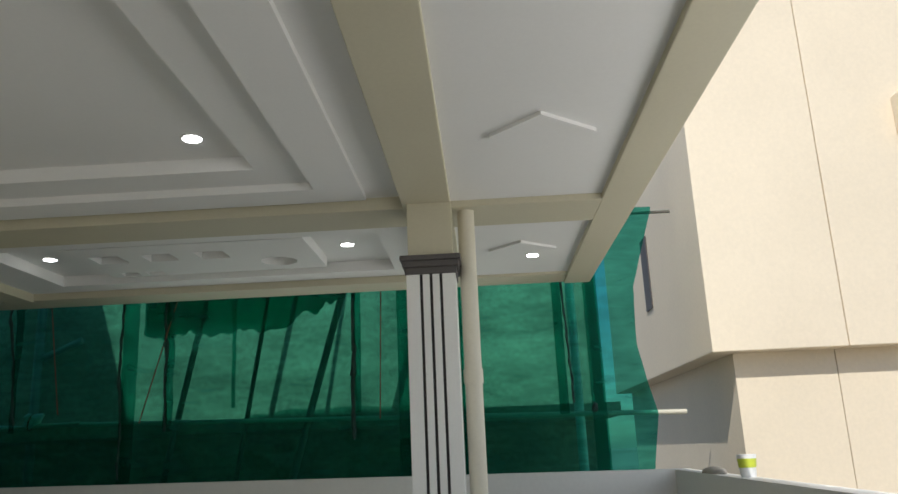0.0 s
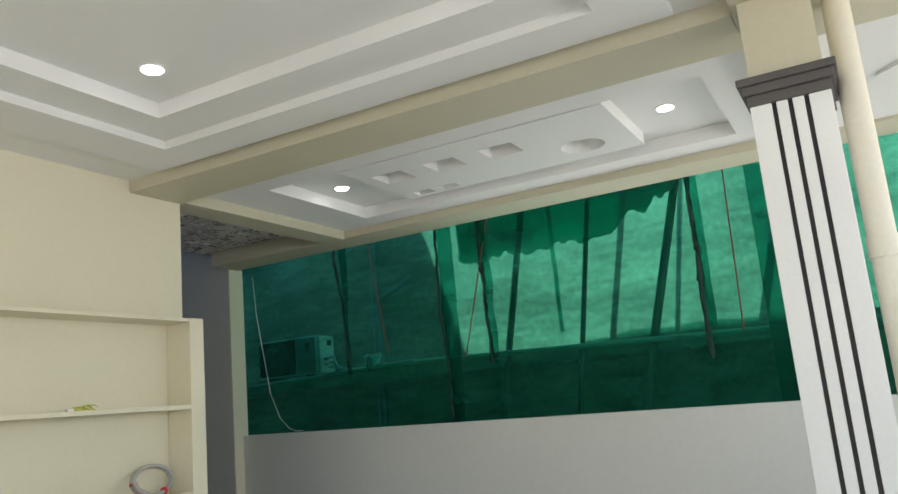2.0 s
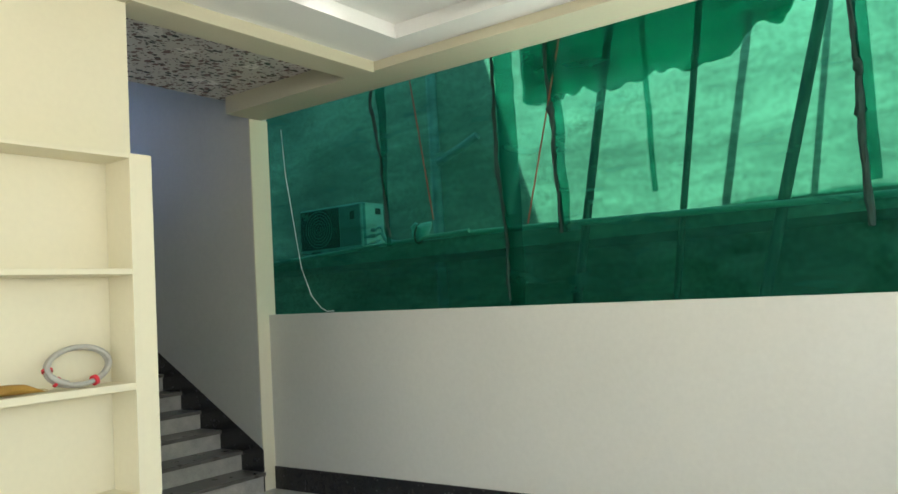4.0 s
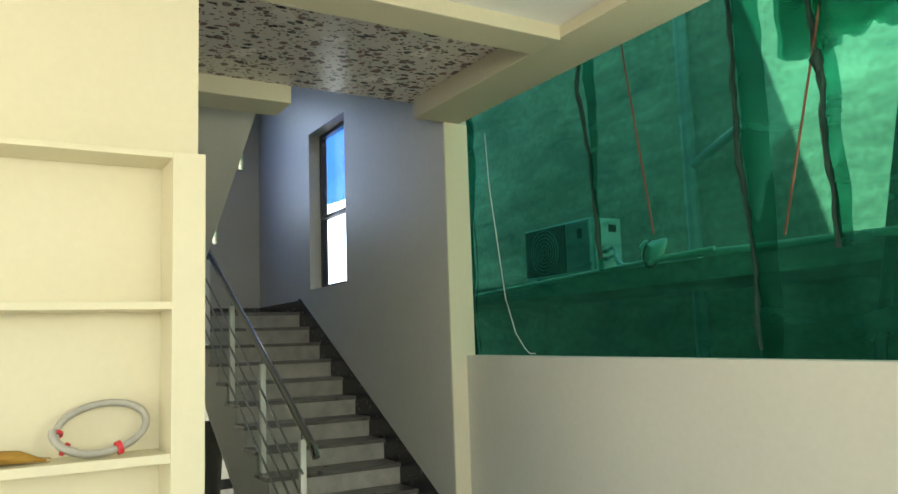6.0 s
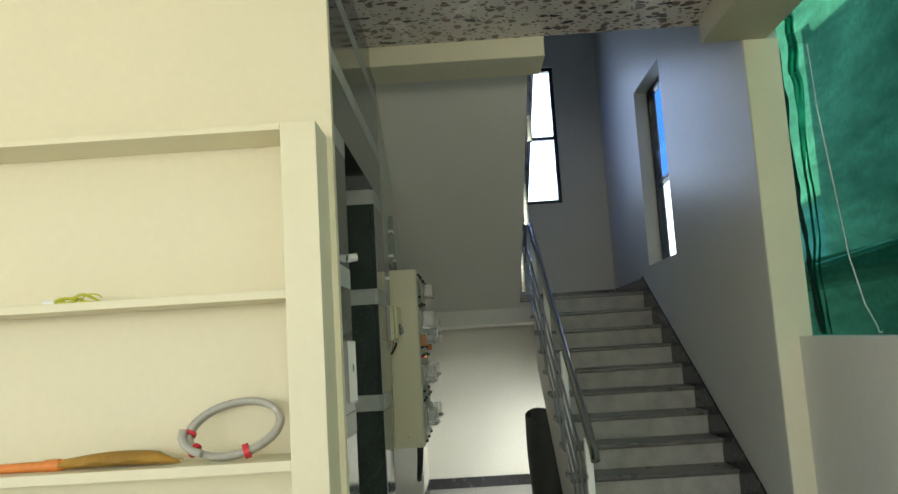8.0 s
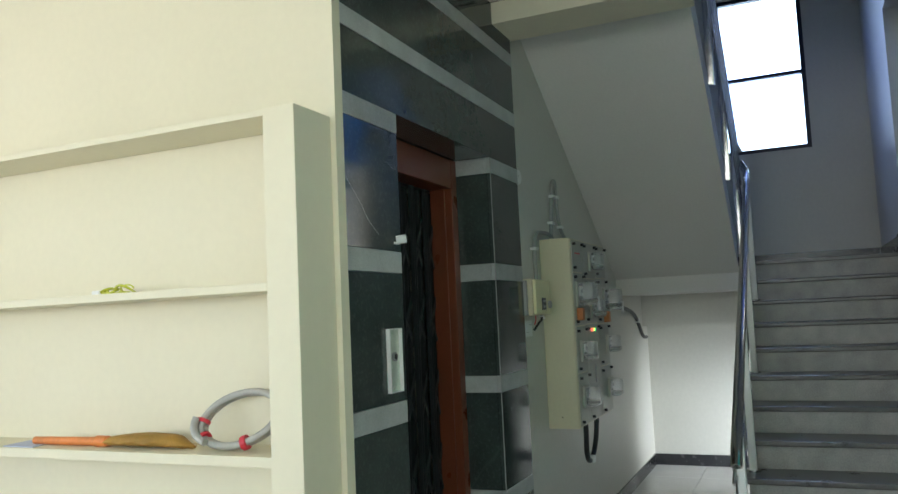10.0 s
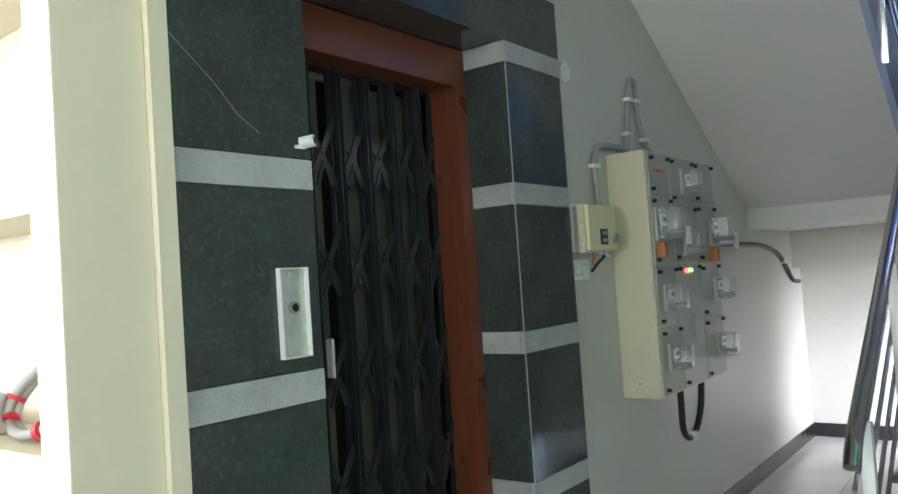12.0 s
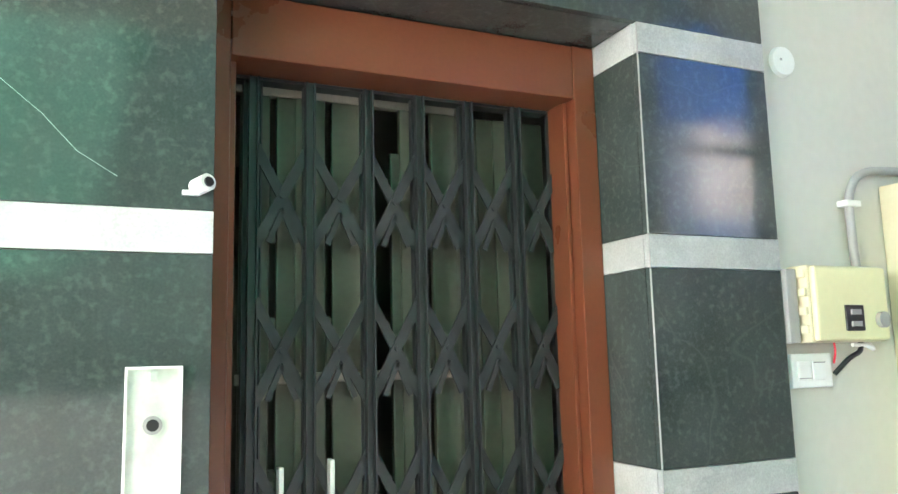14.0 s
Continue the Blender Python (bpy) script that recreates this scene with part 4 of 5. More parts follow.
for dz in (0.012, -0.02):
    bm = B()
    box(bm, -7.262, -7.298, 6.298, 6.303, 1.637 + dz, 1.651 + dz)
    part("toggle", bm, GREY_PLASTIC, cover)
bm = B()
tube(bm, (-7.385, 6.292, 1.635), (-7.385, 6.306, 1.635), 0.022, 20)
part("knob", bm, GREY_PLASTIC, cover, "grey turn knob", rounded=True)
for k in range(4):
    z = 1.60 + k * 0.05
    bm = B()
    box(bm, -7.128, -7.140, 6.24, 6.27, z, z + 0.022, 0.003)
    part("hinge", bm, BOX_CREAM, small)
bm = B()
box(bm, -7.088, -7.126, YL + 0.001, 6.25, 1.575, 1.775, 0.004)
part("side_bracket", bm, GREY_PLASTIC, small, "grey side bracket")

sw = thing("switch_plate", -7.19, 6.21, 1.455, "white wall switch plate under the isolator box", "switch")
bm = B()
box(bm, -7.112, -7.262, YL + 0.001, 6.222, 1.455, 1.547, 0.004)
body = part("plate", bm, WHITE_PLASTIC, sw)
for k in range(2):
    bm = B()
    box(bm, -7.13 - 0.055 * k, -7.175 - 0.055 * k, 6.2225, 6.228, 1.475, 1.527, 0.003)
    part("rocker", bm, WHITE_PLASTIC, body)
    bm = B()
    box(bm, -7.13 - 0.055 * k, -7.175 - 0.055 * k, 6.2285, 6.2295, 1.4795 + 0.042 * k, 1.4825 + 0.042 * k)
    part("switch_line", bm, GREY_PLASTIC, body)

def cable(name, label, pts, r, material, clips=()):
    t = thing(name, pts[0][0], pts[0][1], min(p[2] for p in pts), label, "cable" if "cable" in name or "wire" in name else "conduit")
    v = [Vector(p) for p in pts]
    fine = []
    for i in range(len(v) - 1):
        p0, p1, p2, p3 = v[max(i - 1, 0)], v[i], v[i + 1], v[min(i + 2, len(v) - 1)]
        for k in range(6):
            s = k / 6
            fine.append(0.5 * ((2 * p1) + (p2 - p0) * s + (2 * p0 - 5 * p1 + 4 * p2 - p3) * s * s + (3 * p1 - p0 - 3 * p2 + p3) * s ** 3))
    fine.append(v[-1])
    b = B()
    sweep(b, fine, r, 10)
    part("run", b, material, t, rounded=True)
    for x, y, z, w, h in clips:
        b = B()
        box(b, x - w, x + w, y - 0.004, y + r * 2 + 0.006, z - h, z + h, 0.003)
        part("clip", b, WHITE_PLASTIC, t, "white saddle clip")

YC = YL + 0.018
cable("conduit", "grey conduit rising from the isolator box to the meter panel", [(-7.40, YC, 1.785), (-7.395, YC, 1.90), (-7.40, YC, 2.0), (-7.45, YC, 2.065), (-7.55, YC, 2.085), (-7.72, YC, 2.085), (-7.80, YC, 2.06)], 0.013, GREY_PLASTIC, [(-7.395, YL + 0.004, 1.975, 0.030, 0.009)])
cable("conduit", "grey conduit rising from the meter panel", [(-7.76, YC, 2.035), (-7.775, YC, 2.13), (-7.80, YC, 2.26), (-7.835, YC, 2.38), (-7.86, YC, 2.445), (-7.90, YC, 2.455), (-7.92, YC, 2.42)], 0.013, GREY_PLASTIC, [(-7.785, YL + 0.004, 2.165, 0.030, 0.009), (-7.83, YL + 0.004, 2.345, 0.030, 0.009)])
cable("conduit", "grey conduit bending along the top of the meter panel", [(-8.25, YC, 2.06), (-8.10, YC, 2.085), (-8.0, YC, 2.14), (-7.945, YC, 2.24), (-7.925, YC, 2.34), (-7.92, YC, 2.42)], 0.012, GREY_PLASTIC, [(-7.995, YL + 0.004, 2.155, 0.030, 0.009), (-7.925, YL + 0.004, 2.35, 0.026, 0.009)])
cable("power_cable", "thick black cable running along the wall from the panel", [(-8.47, 6.30, 1.62), (-8.7, 6.24, 1.615), (-9.2, YC, 1.60), (-9.9, YC, 1.59), (-10.35, YC, 1.53), (-10.58, YC, 1.42), (-10.76, YC, 1.31), (-10.95, YC, 1.29)], 0.017, BLACK_PLASTIC, [(-9.3, YL + 0.004, 1.598, 0.008, 0.022), (-10.5, YL + 0.004, 1.465, 0.012, 0.022)])
cable("power_cable", "thick black cable hanging in a loop under the panel", [(-7.93, 6.33, 0.885), (-7.93, 6.33, 0.78), (-7.96, 6.32, 0.66), (-8.06, 6.31, 0.60), (-8.17, 6.31, 0.63), (-8.23, 6.32, 0.74), (-8.24, 6.33, 0.885)], 0.017, BLACK_PLASTIC, [(-8.09, 6.30, 0.606, 0.02, 0.022)])
cable("switch_wire", "red wire from the isolator box to the switch", [(-7.245, 6.25, 1.58), (-7.245, 6.252, 1.55), (-7.25, 6.24, 1.52)], 0.003, RED_TAPE)
cable("switch_wire", "black wires from the isolator box to the switch", [(-7.35, 6.25, 1.578), (-7.33, 6.26, 1.55), (-7.29, 6.255, 1.53), (-7.255, 6.235, 1.49)], 0.007, BLACK_PLASTIC)
cable("switch_wire", "white wire beside the switch", [(-7.375, 6.25, 1.578), (-7.385, 6.26, 1.555), (-7.36, 6.26, 1.565), (-7.31, 6.255, 1.568)], 0.006, WHITE_PLASTIC)

# ---- things on the shelves ----
hose = thing("hose_coil", -4.99, 5.92, 1.185, "coiled grey ribbed hose tied with red tape on the shelf", "hose")
def coil_pt(a, k=0):
    y = 5.918 + 0.148 * math.cos(a) + 0.03 * math.sin(a)
    z = 1.283 + 0.084 * math.sin(a) + 0.004 * k
    x = -5.02 - 0.10 * (z - 1.283) / 0.09 * 0.5 + 0.02 * k
    return Vector((x, y, z))
for k in range(2):
    bm = B()
    sweep(bm, [coil_pt(2 * math.pi * i / 48, k) for i in range(48)], 0.0125, 10, closed=True)
    part("loop", bm, HOSE, hose, rounded=True)
bm = B()
sweep(bm, [coil_pt(3.2 + i * 0.09, 2.2) + Vector((0, -0.012, 0.004)) for i in range(14)], 0.013, 10)
part("free_end", bm, HOSE, hose, rounded=True)
for a in (3.25, 3.95, 5.25):
    p, q = coil_pt(a - 0.05, 0.8), coil_pt(a + 0.07, 0.8)
    bm = B()
    sweep(bm, [p, (p + q) / 2, q], 0.0245, 12)
    part("tape", bm, RED_TAPE, hose, "red tape", rounded=True)

broom = thing("broom", -4.98, 5.38, 1.185, "short grass broom with an orange handle lying on the shelf", "broom")
bm = B()
tube(bm, (-4.965, 4.99, 1.201), (-4.975, 5.36, 1.203), 0.014, 14, 0.017)
part("handle", bm, BROOM_H, broom, rounded=True)
bm = B()
ks = []
for i in range(22):
    s = i / 21
    y = 5.34 + 0.40 * s
    r = 0.018 + 0.012 * math.sin(min(1, s * 1.25) * math.pi * 0.75)
    r = r if s < 0.8 else r * (1 - (s - 0.8) / 0.2 * 0.85)
    ks.append([bm.verts.new((-4.985 + r * 1.6 * math.cos(2 * math.pi * k / 18) * (1 + 0.08 * math.sin(k * 5 + i)), y, 1.188 + r * 0.82 + r * 0.8 * math.sin(2 * math.pi * k / 18))) for k in range(18)])
for i in range(21):
    for k in range(18):
        bm.faces.new((ks[i][k], ks[i][(k + 1) % 18], ks[i + 1][(k + 1) % 18], ks[i + 1][k]))
bm.faces.new(ks[0])
bm.faces.new(ks[-1])
bmesh.ops.recalc_face_normals(bm, faces=bm.faces[:])
part("bristles", bm, STRAW, broom, "golden brown grass bristles", rounded=True)
for k in range(26):
    random.seed(40 + k)
    y0, dz, dx = 5.45 + random.random() * 0.15, random.random() * 0.04, random.uniform(-0.03, 0.03)
    bm = B()
    tube(bm, (-4.985 + dx, y0, 1.191 + dz), (-4.985 + dx * 1.4, y0 + 0.13 + 0.05 * random.random(), 1.189 + dz * 0.5), 0.0012, 5)
    part("straw", bm, STRAW, broom)
bm = B()
tube(bm, (-4.9745, 5.30, 1.203), (-4.9755, 5.35, 1.203), 0.0205, 14)
part("binding", bm, BROOM_H, broom, rounded=True)
bm = B()
prism(bm, [(-5.03, 4.88), (-4.90, 4.90), (-4.90, 5.06), (-4.99, 5.04)], "z", 1.1855, 1.189)
tagged(part("paper_sheet", bm, PAPER), "pale blue sheet of paper lying on the shelf under the broom", "paper")

plug = thing("wire_offcut", -4.97, 5.4, 1.728, "yellow-green wire offcut with a white connector on the shelf", "wire")
bm = B()
box(bm, -4.955, -4.985, 5.295, 5.335, 1.7285, 1.746, 0.005)
part("connector", bm, WHITE_PLASTIC, plug, "white connector")
for k, (dz, l) in enumerate(((0.004, 0.13), (0.010, 0.15), (0.016, 0.11))):
    bm = B()
    pts = [(-4.97 + 0.01 * math.sin(i * 0.9 + k * 2), 5.335 + l * i / 11, 1.732 + dz * math.sin(i * 0.5 + 1.0) ** 2 + (0.02 * math.sin(math.pi * i / 11) if k == 1 else 0)) for i in range(12)]
    sweep(bm, pts, 0.005, 7)
    part("strand", bm, LIME, plug, rounded=True)
bm = B()
sweep(bm, [(-4.965, 5.46 + 0.032 * math.cos(a * 0.35), 1.745 + 0.015 * math.sin(a * 0.35)) for a in range(14)], 0.0026, 7)
part("strand", bm, LIME, plug, rounded=True)

# ---- under the stair ----
roll = thing("rolled_mat", -9.6, 7.365, 0, "dark grey rolled rubber mat standing on end under the stair", "mat")
bm = B()
rings = []
for j in range(14):
    z = 0.88 * j / 13
    rings.append([bm.verts.new((-9.6 + (0.19 + 0.012 * math.sin(3 * a + z * 4)) * math.cos(a), 7.365 + (0.17 + 0.012 * math.cos(2 * a + z * 5)) * math.sin(a), z + (0.03 * math.sin(2 * a + 1) if j == 13 else 0))) for a in [2 * math.pi * k / 28 for k in range(28)]])
for j in range(13):
    for k in range(28):
        bm.faces.new((rings[j][k], rings[j][(k + 1) % 28], rings[j + 1][(k + 1) % 28], rings[j + 1][k]))
bm.faces.new(rings[0])
bmesh.ops.recalc_face_normals(bm, faces=bm.faces[:])
part("outer_turn", bm, MAT_DARK, roll, rounded=True)
for s in (0.14, 0.10, 0.06):
    bm = B()
    for k in range(24):
        a, c = 2 * math.pi * k / 24, 2 * math.pi * (k + 1) / 24
        prism(bm, [(-9.6 + s * math.cos(a), 7.365 + s * 0.9 * math.sin(a)), (-9.6 + s * math.cos(c), 7.365 + s * 0.9 * math.sin(c)), (-9.6 + (s - 0.014) * math.cos(c), 7.365 + (s - 0.014) * 0.9 * math.sin(c)), (-9.6 + (s - 0.014) * math.cos(a), 7.365 + (s - 0.014) * 0.9 * math.sin(a))], "z", 0.0, 0.86 + s * 0.2)
    part("inner_turn", bm, MAT_DARK, roll)

# ---- shade net and what stands behind it ----
def edge_x(z):
    pts = ((1.2, 0.76), (1.4, 0.78), (1.87, 0.86), (2.2, 0.785), (2.54, 0.72), (3.12, 0.74), (3.9, 0.99), (4.2, 1.05))
    for (a, p), (b2, q) in zip(pts, pts[1:]):
        if a <= z <= b2:
            return p + (q - p) * (z - a) / (b2 - a)
    return pts[-1][1]


SEAMS = ((-5.52, 0.03, 0.04), (-4.34, 0.045, 0.09), (-3.93, 0.035, 0.08), (-2.05, 0.035, 0.07), (-0.02, 0.03, 0.06), (-6.95, 0.03, 0.05))
def net_y(x, z):
    dy = 0.03 * noise.noise(Vector((x * 1.3, z * 0.5, 0))) + 0.022 * noise.noise(Vector((x * 0.8 + z * 0.5, z * 3.5, 5))) + 0.008 * noise.noise(Vector((x * 6, z * 7, 9)))
    dy += 0.02 * noise.noise(Vector((x * 1.5, z * 9 + x * 1.5, 3))) * max(0, min(1, (z - 2.2)))
    for s, w, d in SEAMS:
        u = (x - s - 0.05 * noise.noise(Vector((s, z * 1.2, 2))) - 0.03 * (2.4 - z)) / w
        dy -= d * math.exp(-u * u) * (0.7 + 0.6 * noise.noise(Vector((s * 3, z * 3, 7))))
    return 8.82 + dy


def net_panel(x0, x1, z0, z1, ragged=False, off=0.0):
    b = B()
    nx, nz = max(6, int((abs(x1 - x0)) * 40)), 64 if not ragged else 26
    g = []
    for i in range(nx + 1):
        row = []
        for j in range(nz + 1):
            u, v = i / nx, j / nz
            zl = z0 + (0.55 * max(0.0, x0 + (x1 - x0) * u + 2.75) + 0.20 * noise.noise(Vector(((x0 + (x1 - x0) * u) * 2.1, 0, 3))) + 0.09 * noise.noise(Vector(((x0 + (x1 - x0) * u) * 7, 1, 3))) + 0.05 * noise.noise(Vector(((x0 + (x1 - x0) * u) * 19, 1, 3))) if ragged else 0)
            z = zl + (z1 - zl) * v
            xe = x1 if x1 < 0.5 else edge_x(z)
            x = x0 + (xe - x0) * u
            row.append(b.verts.new((x, net_y(x, z) + off, z)))
        g.append(row)
    for i in range(nx):
        for j in range(nz):
            b.faces.new((g[i][j], g[i + 1][j], g[i + 1][j + 1], g[i][j + 1])).smooth = True
    return b


net = thing("shade_net", -3.2, 8.82, 1.2, "translucent green construction shade net hung along the parapet", "net")
cuts = (-8.3, -5.5, -4.3, -2.03, 0.0, 0.9)
for a, c in zip(cuts, cuts[1:]):
    part("net_panel", net_panel(a, c, 1.15, 3.95), NET, net)
# two more sheets with a ragged lower edge darken the top
for off in (0.09, 0.13):
    part("ragged_layer", net_panel(-4.28, -2.08, 2.86 + off * 0.3, 3.95, True, off), NET, net, "ragged darker layer at the top of the net")
part("net_panel", net_panel(-1.66, -1.0, 1.15, 3.95, False, 0.07), NET, net, "second layer of net")
for s0, w0, lo in ((-5.52, 0.07, 1.95), (-4.36, 0.16, 1.2), (-3.95, 0.10, 1.9), (-2.06, 0.09, 2.0), (-0.04, 0.09, 1.9), (-6.98, 0.10, 1.2), (-3.3, 0.04, 2.1), (0.3, 0.14, 1.2)):
    part("seam_fold", net_panel(s0 - w0 / 2, s0 + w0 / 2, lo, 3.95, False, -0.03), NET, net, "doubled seam of the net")
# the stiff rods on which the net hangs
bm = B()
tube(bm, (-8.35, 8.86, 3.93), (1.2, 8.86, 3.90), 0.016, 10)
part("top_pole", bm, BAMBOO, net, "bamboo pole along the top", rounded=True)
for x0, z0, x1, z1, material in ((-5.193, 3.206, -5.04, 2.107, ROPE_RED), (-4.006, 2.75, -4.215, 1.99, ROPE_RED), (-1.80, 3.2, -1.83, 1.93, ROPE_RED)):
    d = (x1 - x0) / (z1 - z0)
    bm = B()
    tube(bm, (x0 + d * (3.93 - z0), 8.74, 3.93), (x1, 8.74, z1), 0.006, 8)
    part("rope", bm, material, net, "rust-coloured tie rope", rounded=True)
# seams bunched into dark cords
for xa, xb, lo, r in ((-3.99, -3.97, 1.9, 0.017), (-4.46, -4.40, 1.46, 0.014), (-2.07, -2.10, 1.75, 0.020), (-5.60, -5.50, 2.02, 0.013), (-7.12, -6.98, 1.47, 0.013), (0.02, 0.06, 2.0, 0.012)):
    bm = B()
    n_k = 60
    pts = []
    for k in range(n_k + 1):
        z = lo + (3.92 - lo) * k / n_k
        x = xb + (xa - xb) * min(1.0, (z - lo) / (3.15 - lo)) + 0.03 * noise.noise(Vector((xa * 5, z * 1.8, 1)))
        pts.append((x, 8.755 + 0.02 * noise.noise(Vector((xa, z * 4, 6))), z))
    sweep(bm, pts, r, 7)
    for v in bm.verts:
        v.co += Vector((1, 0.6, 0)) * 0.012 * noise.noise(Vector((v.co.x * 30, v.co.y * 30, v.co.z * 11)))
    part("seam_cord", bm, NET_CORD, net, "dark bunched seam of the net", rounded=True)
for x, z in ((-2.08, 2.62), (-2.09, 2.40), (-3.98, 2.75), (0.25, 1.95)):
    bm = B()
    bmesh.ops.create_icosphere(bm, subdivisions=2, radius=1, matrix=Matrix.LocRotScale((x, 8.75, z), None, (0.028, 0.024, 0.055)))
    for v in bm.verts:
        v.co += Vector((0.02, 0.012, 0.02)) * noise.noise(v.co * 25)
    part("knot", bm, NET_CORD, net, "knotted tie of net", rounded=True)
bm = B()
sweep(bm, [(-6.70, 8.75, 3.1), (-6.67, 8.75, 2.7), (-6.60, 8.75, 2.3), (-6.52, 8.75, 1.85), (-6.40, 8.74, 1.60), (-6.27, 8.72, 1.49), (-6.14, 8.66, 1.459), (-6.0, 8.6, 1.459)], 0.004, 7)
part("loose_cord", bm, WHITE_PLASTIC, net, "thin white loose cord", rounded=True)

def pole(label, a, b2, r, material=BAMBOO, nm="scaffold_pole"):
    b = B()
    tube(b, a, b2, r, 14, r * 0.85)
    t = part(nm, b, material, rounded=True)
    tagged(t, label, "pole", "scaffold behind the net")
for xa, xb, r in ((-4.09, -3.87, 0.035), (-3.34, -3.17, 0.026), (-2.67, -2.38, 0.042)):
    d = (xb - xa) / 1.06
    pole("weathered leaning scaffold pole behind the net", (xa - 2.33 * d, 9.4, -0.31), (xa + 3.0 * d, 9.4, 5.0), r)
pole("pale level scaffold pole behind the net", (-8.3, 9.294, 1.93), (-5.1, 9.294, 2.052), 0.020, PIPE_GREY)
pole("pale level scaffold pole behind the net", (1.26, 9.34, 1.89), (-5.7, 9.34, 2.05), 0.026, PIPE_GREY)

bundle = thing("cloth_bundle", -5.62, 9.3, 2.04, "pale crumpled cloth bundle tied on the scaffold pole", "bundle")
bm = B()
bmesh.ops.create_icosphere(bm, subdivisions=4, radius=1, matrix=Matrix.LocRotScale((-5.62, 9.3, 2.105), None, (0.10, 0.06, 0.075)))
for v in bm.verts:
    v.co += Vector((0.05, 0.03, 0.05)) * noise.noise(v.co * 14)
part("cloth", bm, WHITE, bundle, rounded=True)
bm = B()
sweep(bm, [(-5.62 + 0.02 * math.cos(a), 9.3 + 0.068 * math.cos(a * 1.0 + 1.57), 2.08 + 0.085 * math.sin(a + 1.57)) for a in [2 * math.pi * k / 20 for k in range(20)]], 0.008, 7, closed=True)
part("tie", bm, ROPE_RED, bundle, "rust-coloured tie", rounded=True)

pvc = thing("drain_pipe", 0.18, 9.4, -0.31, "pale plastic drain pipe on the far side of the net", "pipe")
bm = B()
tube(bm, (0.18, 9.4, -0.31), (0.16, 9.4, 5.5), 0.05, 16)
part("pipe", bm, WHITE_PLASTIC, pvc, rounded=True)
pvc2 = thing("drain_pipe", -6.29, 10.5, -0.31, "grey drain pipe on the neighbouring wall", "pipe")
bm = B()
tube(bm, (-6.29, 10.48, -0.31), (-6.29, 10.48, 6.0), 0.055, 16)
part("pipe", bm, GREY_PLASTIC, pvc2, rounded=True)
bm = B()
tube(bm, (-6.29, 10.48, 2.9), (-5.75, 10.48, 3.12), 0.04, 14)
part("branch", bm, GREY_PLASTIC, pvc2, rounded=True)

bm = B()
box(bm, -13.0, 0.62, 10.6, 10.9, -0.31, 5.2)
box(bm, -13.0, 0.62, 9.50, 10.6, 1.89, 2.03)
wall_n = setting("backdrop_wall", bm, NEIGH2, "grey rendered neighbouring wall with a ledge behind the net", "wall")

ac = thing("air_conditioner", -7.0, 9.78, 2.03, "white outdoor air conditioner unit on the ledge behind the net", "air conditioner")
bm = B()
box(bm, -7.46, -6.60, 9.645, 9.95, 2.06, 2.50, 0.014)
part("case", bm, WHITE_PLASTIC, ac)
bm = B()
box(bm, -7.44, -6.90, 9.63, 9.644, 2.08, 2.48, 0.004)
part("fan_bay", bm, BLACK_PLASTIC, ac, "dark fan bay")
for k in range(6):
    bm = B()
    bmesh.ops.create_circle(bm, segments=28, radius=0.03 + 0.031 * k, matrix=Matrix.Translation((-7.17, 9.622, 2.28)) @ Matrix.Rotation(radians(90), 4, "X"))
    pts = [v.co.copy() for v in bm.verts]
    bm.free()
    bm = B()
    sweep(bm, pts, 0.004, 6, closed=True)
    part("guard_ring", bm, GREY_PLASTIC, ac, rounded=True)
bm = B()
box(bm, -6.885, -6.61, 9.63, 9.644, 2.08, 2.48, 0.006)
front = part("front_panel", bm, GREY_PLASTIC, ac, "grey front panel")
bm = B()
box(bm, -6.74, -6.68, 9.627, 9.6295, 2.34, 2.42)
part("badge", bm, BLACK_PLASTIC, front, "dark badge")
bm = B()
box(bm, -6.599, -6.56, 9.66, 9.93, 2.07, 2.49, 0.008)
cover = part("side_cover", bm, WHITE_PLASTIC, ac, "white side cover with a rating label")
bm = B()
box(bm, -6.5595, -6.557, 9.80, 9.88, 2.38, 2.44)
part("rating_label", bm, BLACK_PLASTIC, cover, "dark label")
for z in (2.16, 2.22):
    bm = B()
    tube(bm, (-6.56, 9.74, z), (-6.51, 9.74, z), 0.018, 12)
    part("valve", bm, GREY_PLASTIC, cover, rounded=True)
for x in (-7.3, -6.75):
    bm = B()
    box(bm, x - 0.03, x + 0.03, 9.66, 9.93, 2.0305, 2.06)
    part("foot", bm, BLACK_PLASTIC, ac)
for z, dz in ((2.16, 0.05), (2.22, 0.10)):
    cable("power_cable", "pale insulated pipe run from the air conditioner along the ledge", [(-6.51, 9.74, z), (-6.42, 9.72, z + 0.01), (-6.30, 9.66, 2.07 + dz * 0.3), (-6.0, 9.60, 2.055), (-5.5, 9.62, 2.055)], 0.014, WHITE_PLASTIC)

house = thing("neighbour_building", 5, 12, -0.31, "cream rendered neighbouring building with an overhanging upper storey", "building")
bm = B()
box(bm, 1.645, 3.08, 9.5, 16.0, 2.50, 9.5, 0.012)
part("upper_wall", bm, NEIGH, house)
bm = B()
box(bm, 3.09, 9.0, 9.5, 16.0, 2.50, 9.5, 0.012)
part("upper_wall", bm, NEIGH, house)
bm = B()
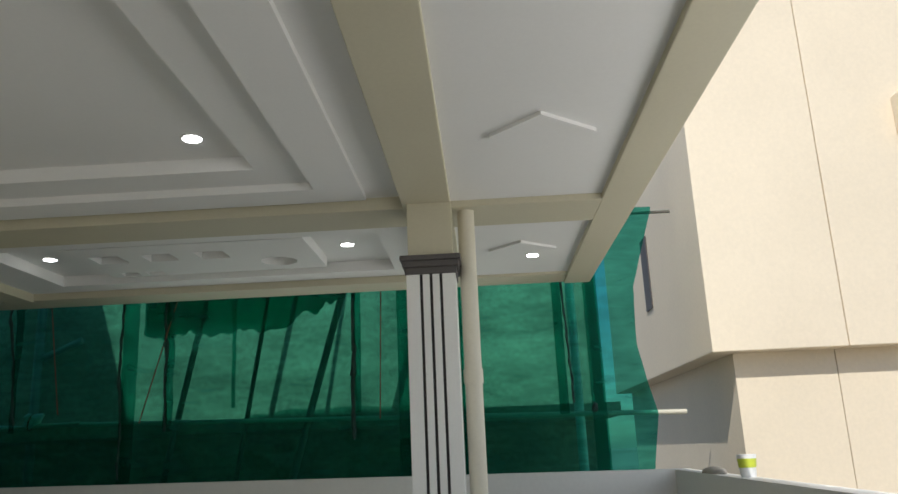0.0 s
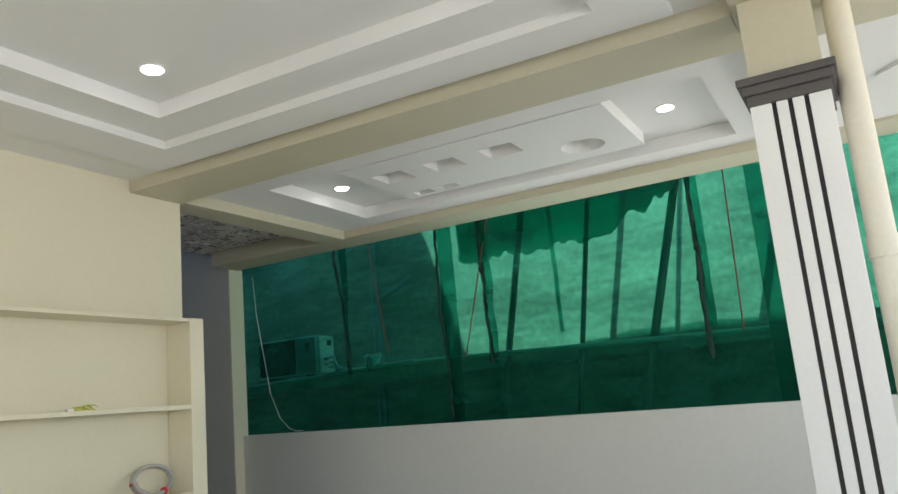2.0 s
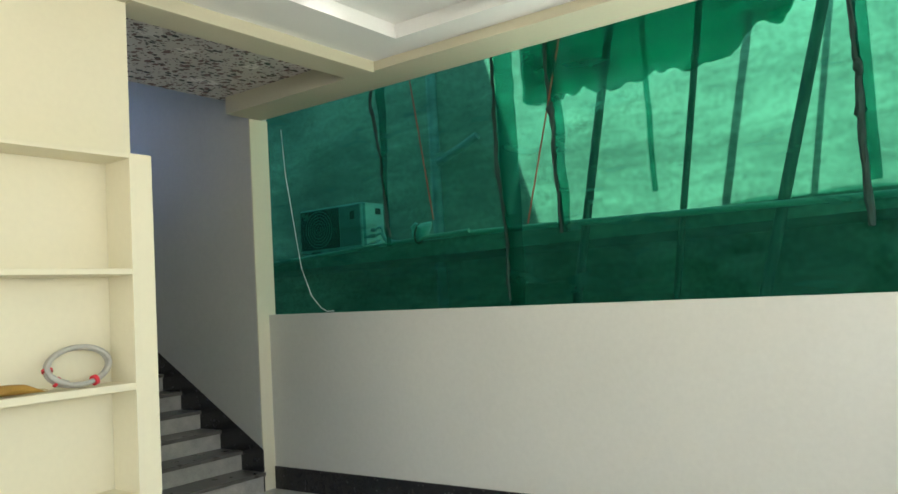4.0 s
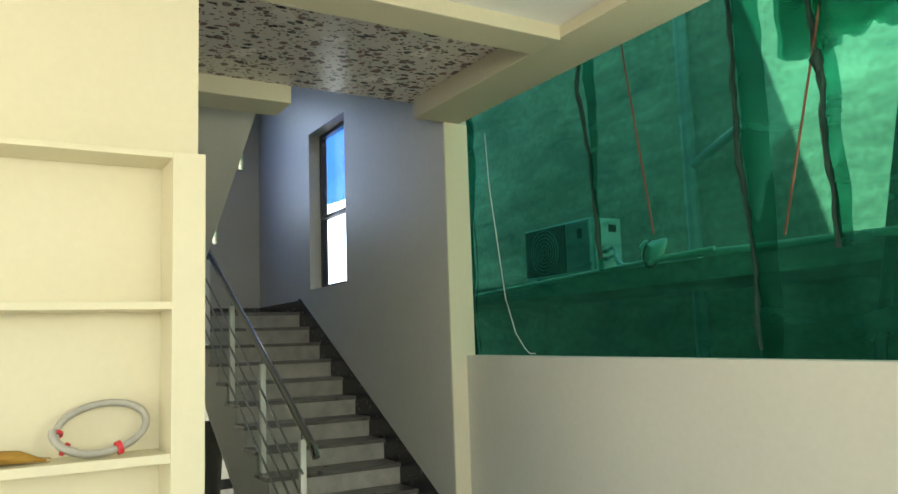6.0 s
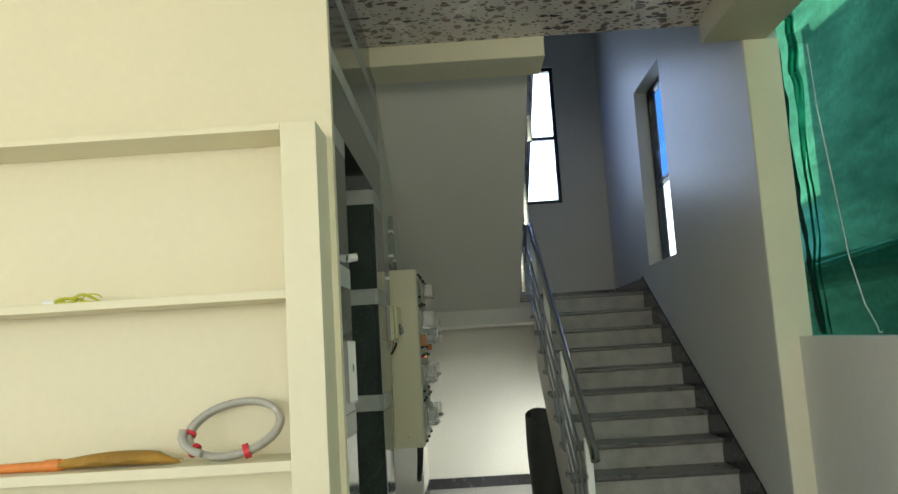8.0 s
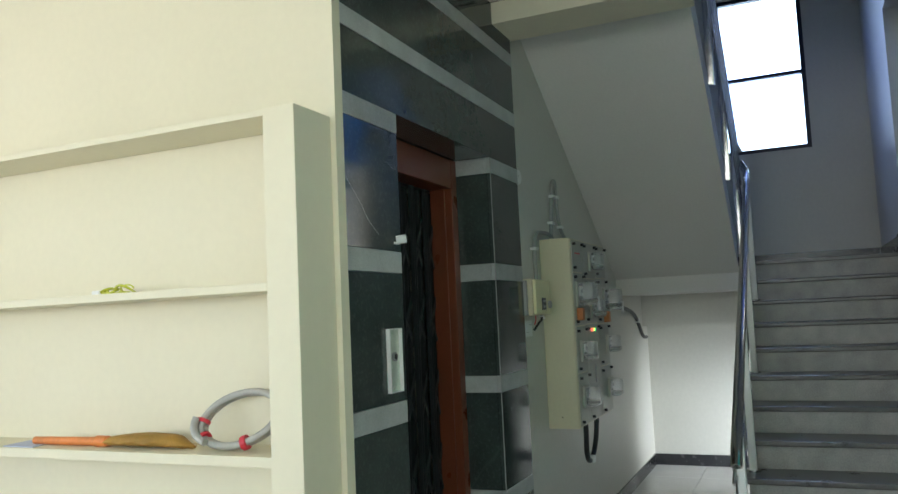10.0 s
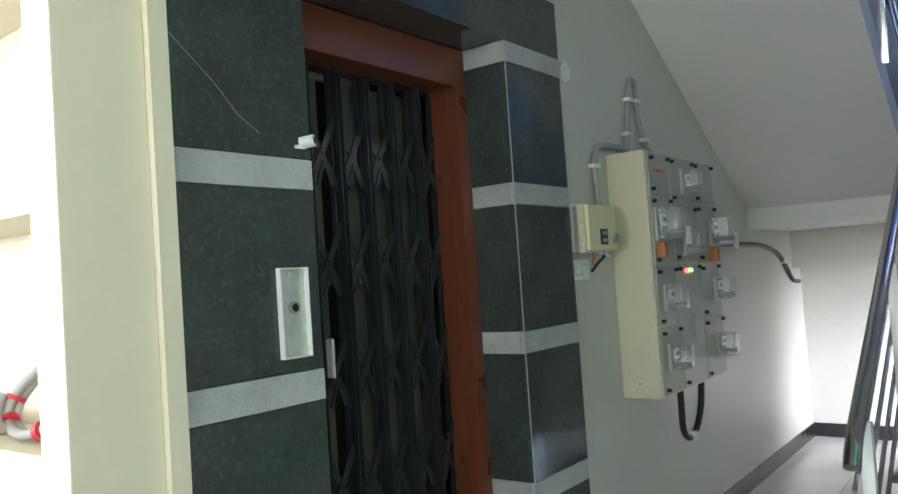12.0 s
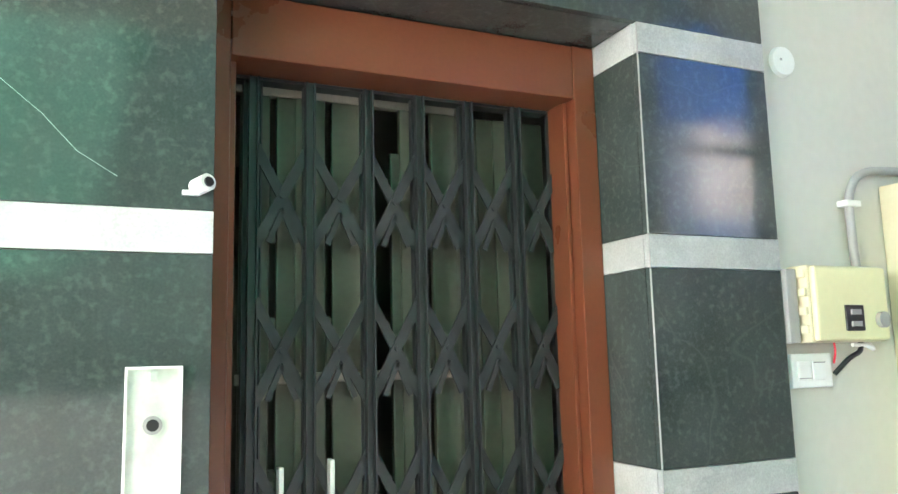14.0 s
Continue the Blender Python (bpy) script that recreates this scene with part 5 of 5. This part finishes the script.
box(bm, 1.93, 3.02, 9.75, 16.0, -0.31, 2.499)
part("lower_wall", bm, NEIGH, house)
bm = B()
box(bm, 3.03, 8.8, 9.75, 16.0, -0.31, 2.499)
part("lower_wall", bm, NEIGH, house)
bm = B()
box(bm, 1.60, 9.05, 9.48, 16.0, 9.5, 9.75, 0.02)
part("roof", bm, NEIGH, house)
bm = B()
box(bm, 1.625, 1.643, 12.1, 12.5, 3.45, 4.5)
part("window", bm, CAP, house, "dark brown window slot")
bm = B()
box(bm, 4.0, 4.3, 9.3, 9.499, 4.85, 5.3, 0.02)
part("wall_vent", bm, NEIGH, house)

cup = thing("paint_cup", 0.985, 6.72, 1.33, "white plastic tub with a yellow-green print on the boundary wall", "tub")
bm = B()
tube(bm, (0.985, 6.72, 1.331), (0.985, 6.72, 1.488), 0.05, 24, 0.066)
tub = part("tub", bm, WHITE_PLASTIC, cup, rounded=True)
bm = B()
tube(bm, (0.985, 6.72, 1.40), (0.985, 6.72, 1.46), 0.0585, 24, 0.0645)
part("print_band", bm, PRINT, tub, "yellow-green printed band", rounded=True)
bm = B()
bmesh.ops.create_icosphere(bm, subdivisions=3, radius=1, matrix=Matrix.LocRotScale((0.965, 7.5, 1.345), None, (0.07, 0.26, 0.05)))
for v in bm.verts:
    v.co += Vector((0.02, 0.03, 0.02)) * noise.noise(v.co * 9)
    v.co.z = max(v.co.z, 1.333)
tagged(part("mortar_lump", bm, GROUND, rounded=True), "rough lump of dried mortar on the boundary wall", "mortar")

# ---- floor tiles, laid last ----
tile_mesh = None
tx, ty = 0.598, 0.598
count = 0
rest = B()
for i in range(27):
    for j in range(20):
        x, y = XE + 0.3 + i * 0.6 - 0.02, 8.2 - j * 0.6
        if x > 0.9 or y < -2.9:
            continue
        inside = (x < XS - 0.35 and YL + 0.2 < y < 8.3) or (x > XS - 0.1)
        if x < XS - 0.35 and not (YL + 0.05 < y < 8.3):
            continue
        if not inside:
            if not (y > 6.1):
                continue
        if tile_mesh is None:
            bm = B()
            box(bm, x - tx / 2, x + tx / 2, y - ty / 2, y + ty / 2, -0.012, 0.0, 0.002)
            o = part("floor_tile", bm, FLOOR, floor)
            tile_mesh, base, bx, by = o.data, o.location.copy(), x, y
        elif y > 3.5 or x < -4:
            o = new("floor_tile", tile_mesh)
            o.parent = floor
            o.location = base + Vector((x - bx, y - by, 0))
        else:
            box(rest, x - tx / 2, x + tx / 2, y - ty / 2, y + ty / 2, -0.012, 0.0)
tagged(part("floor_tiles_rest", rest, FLOOR, floor), kind="stuff")
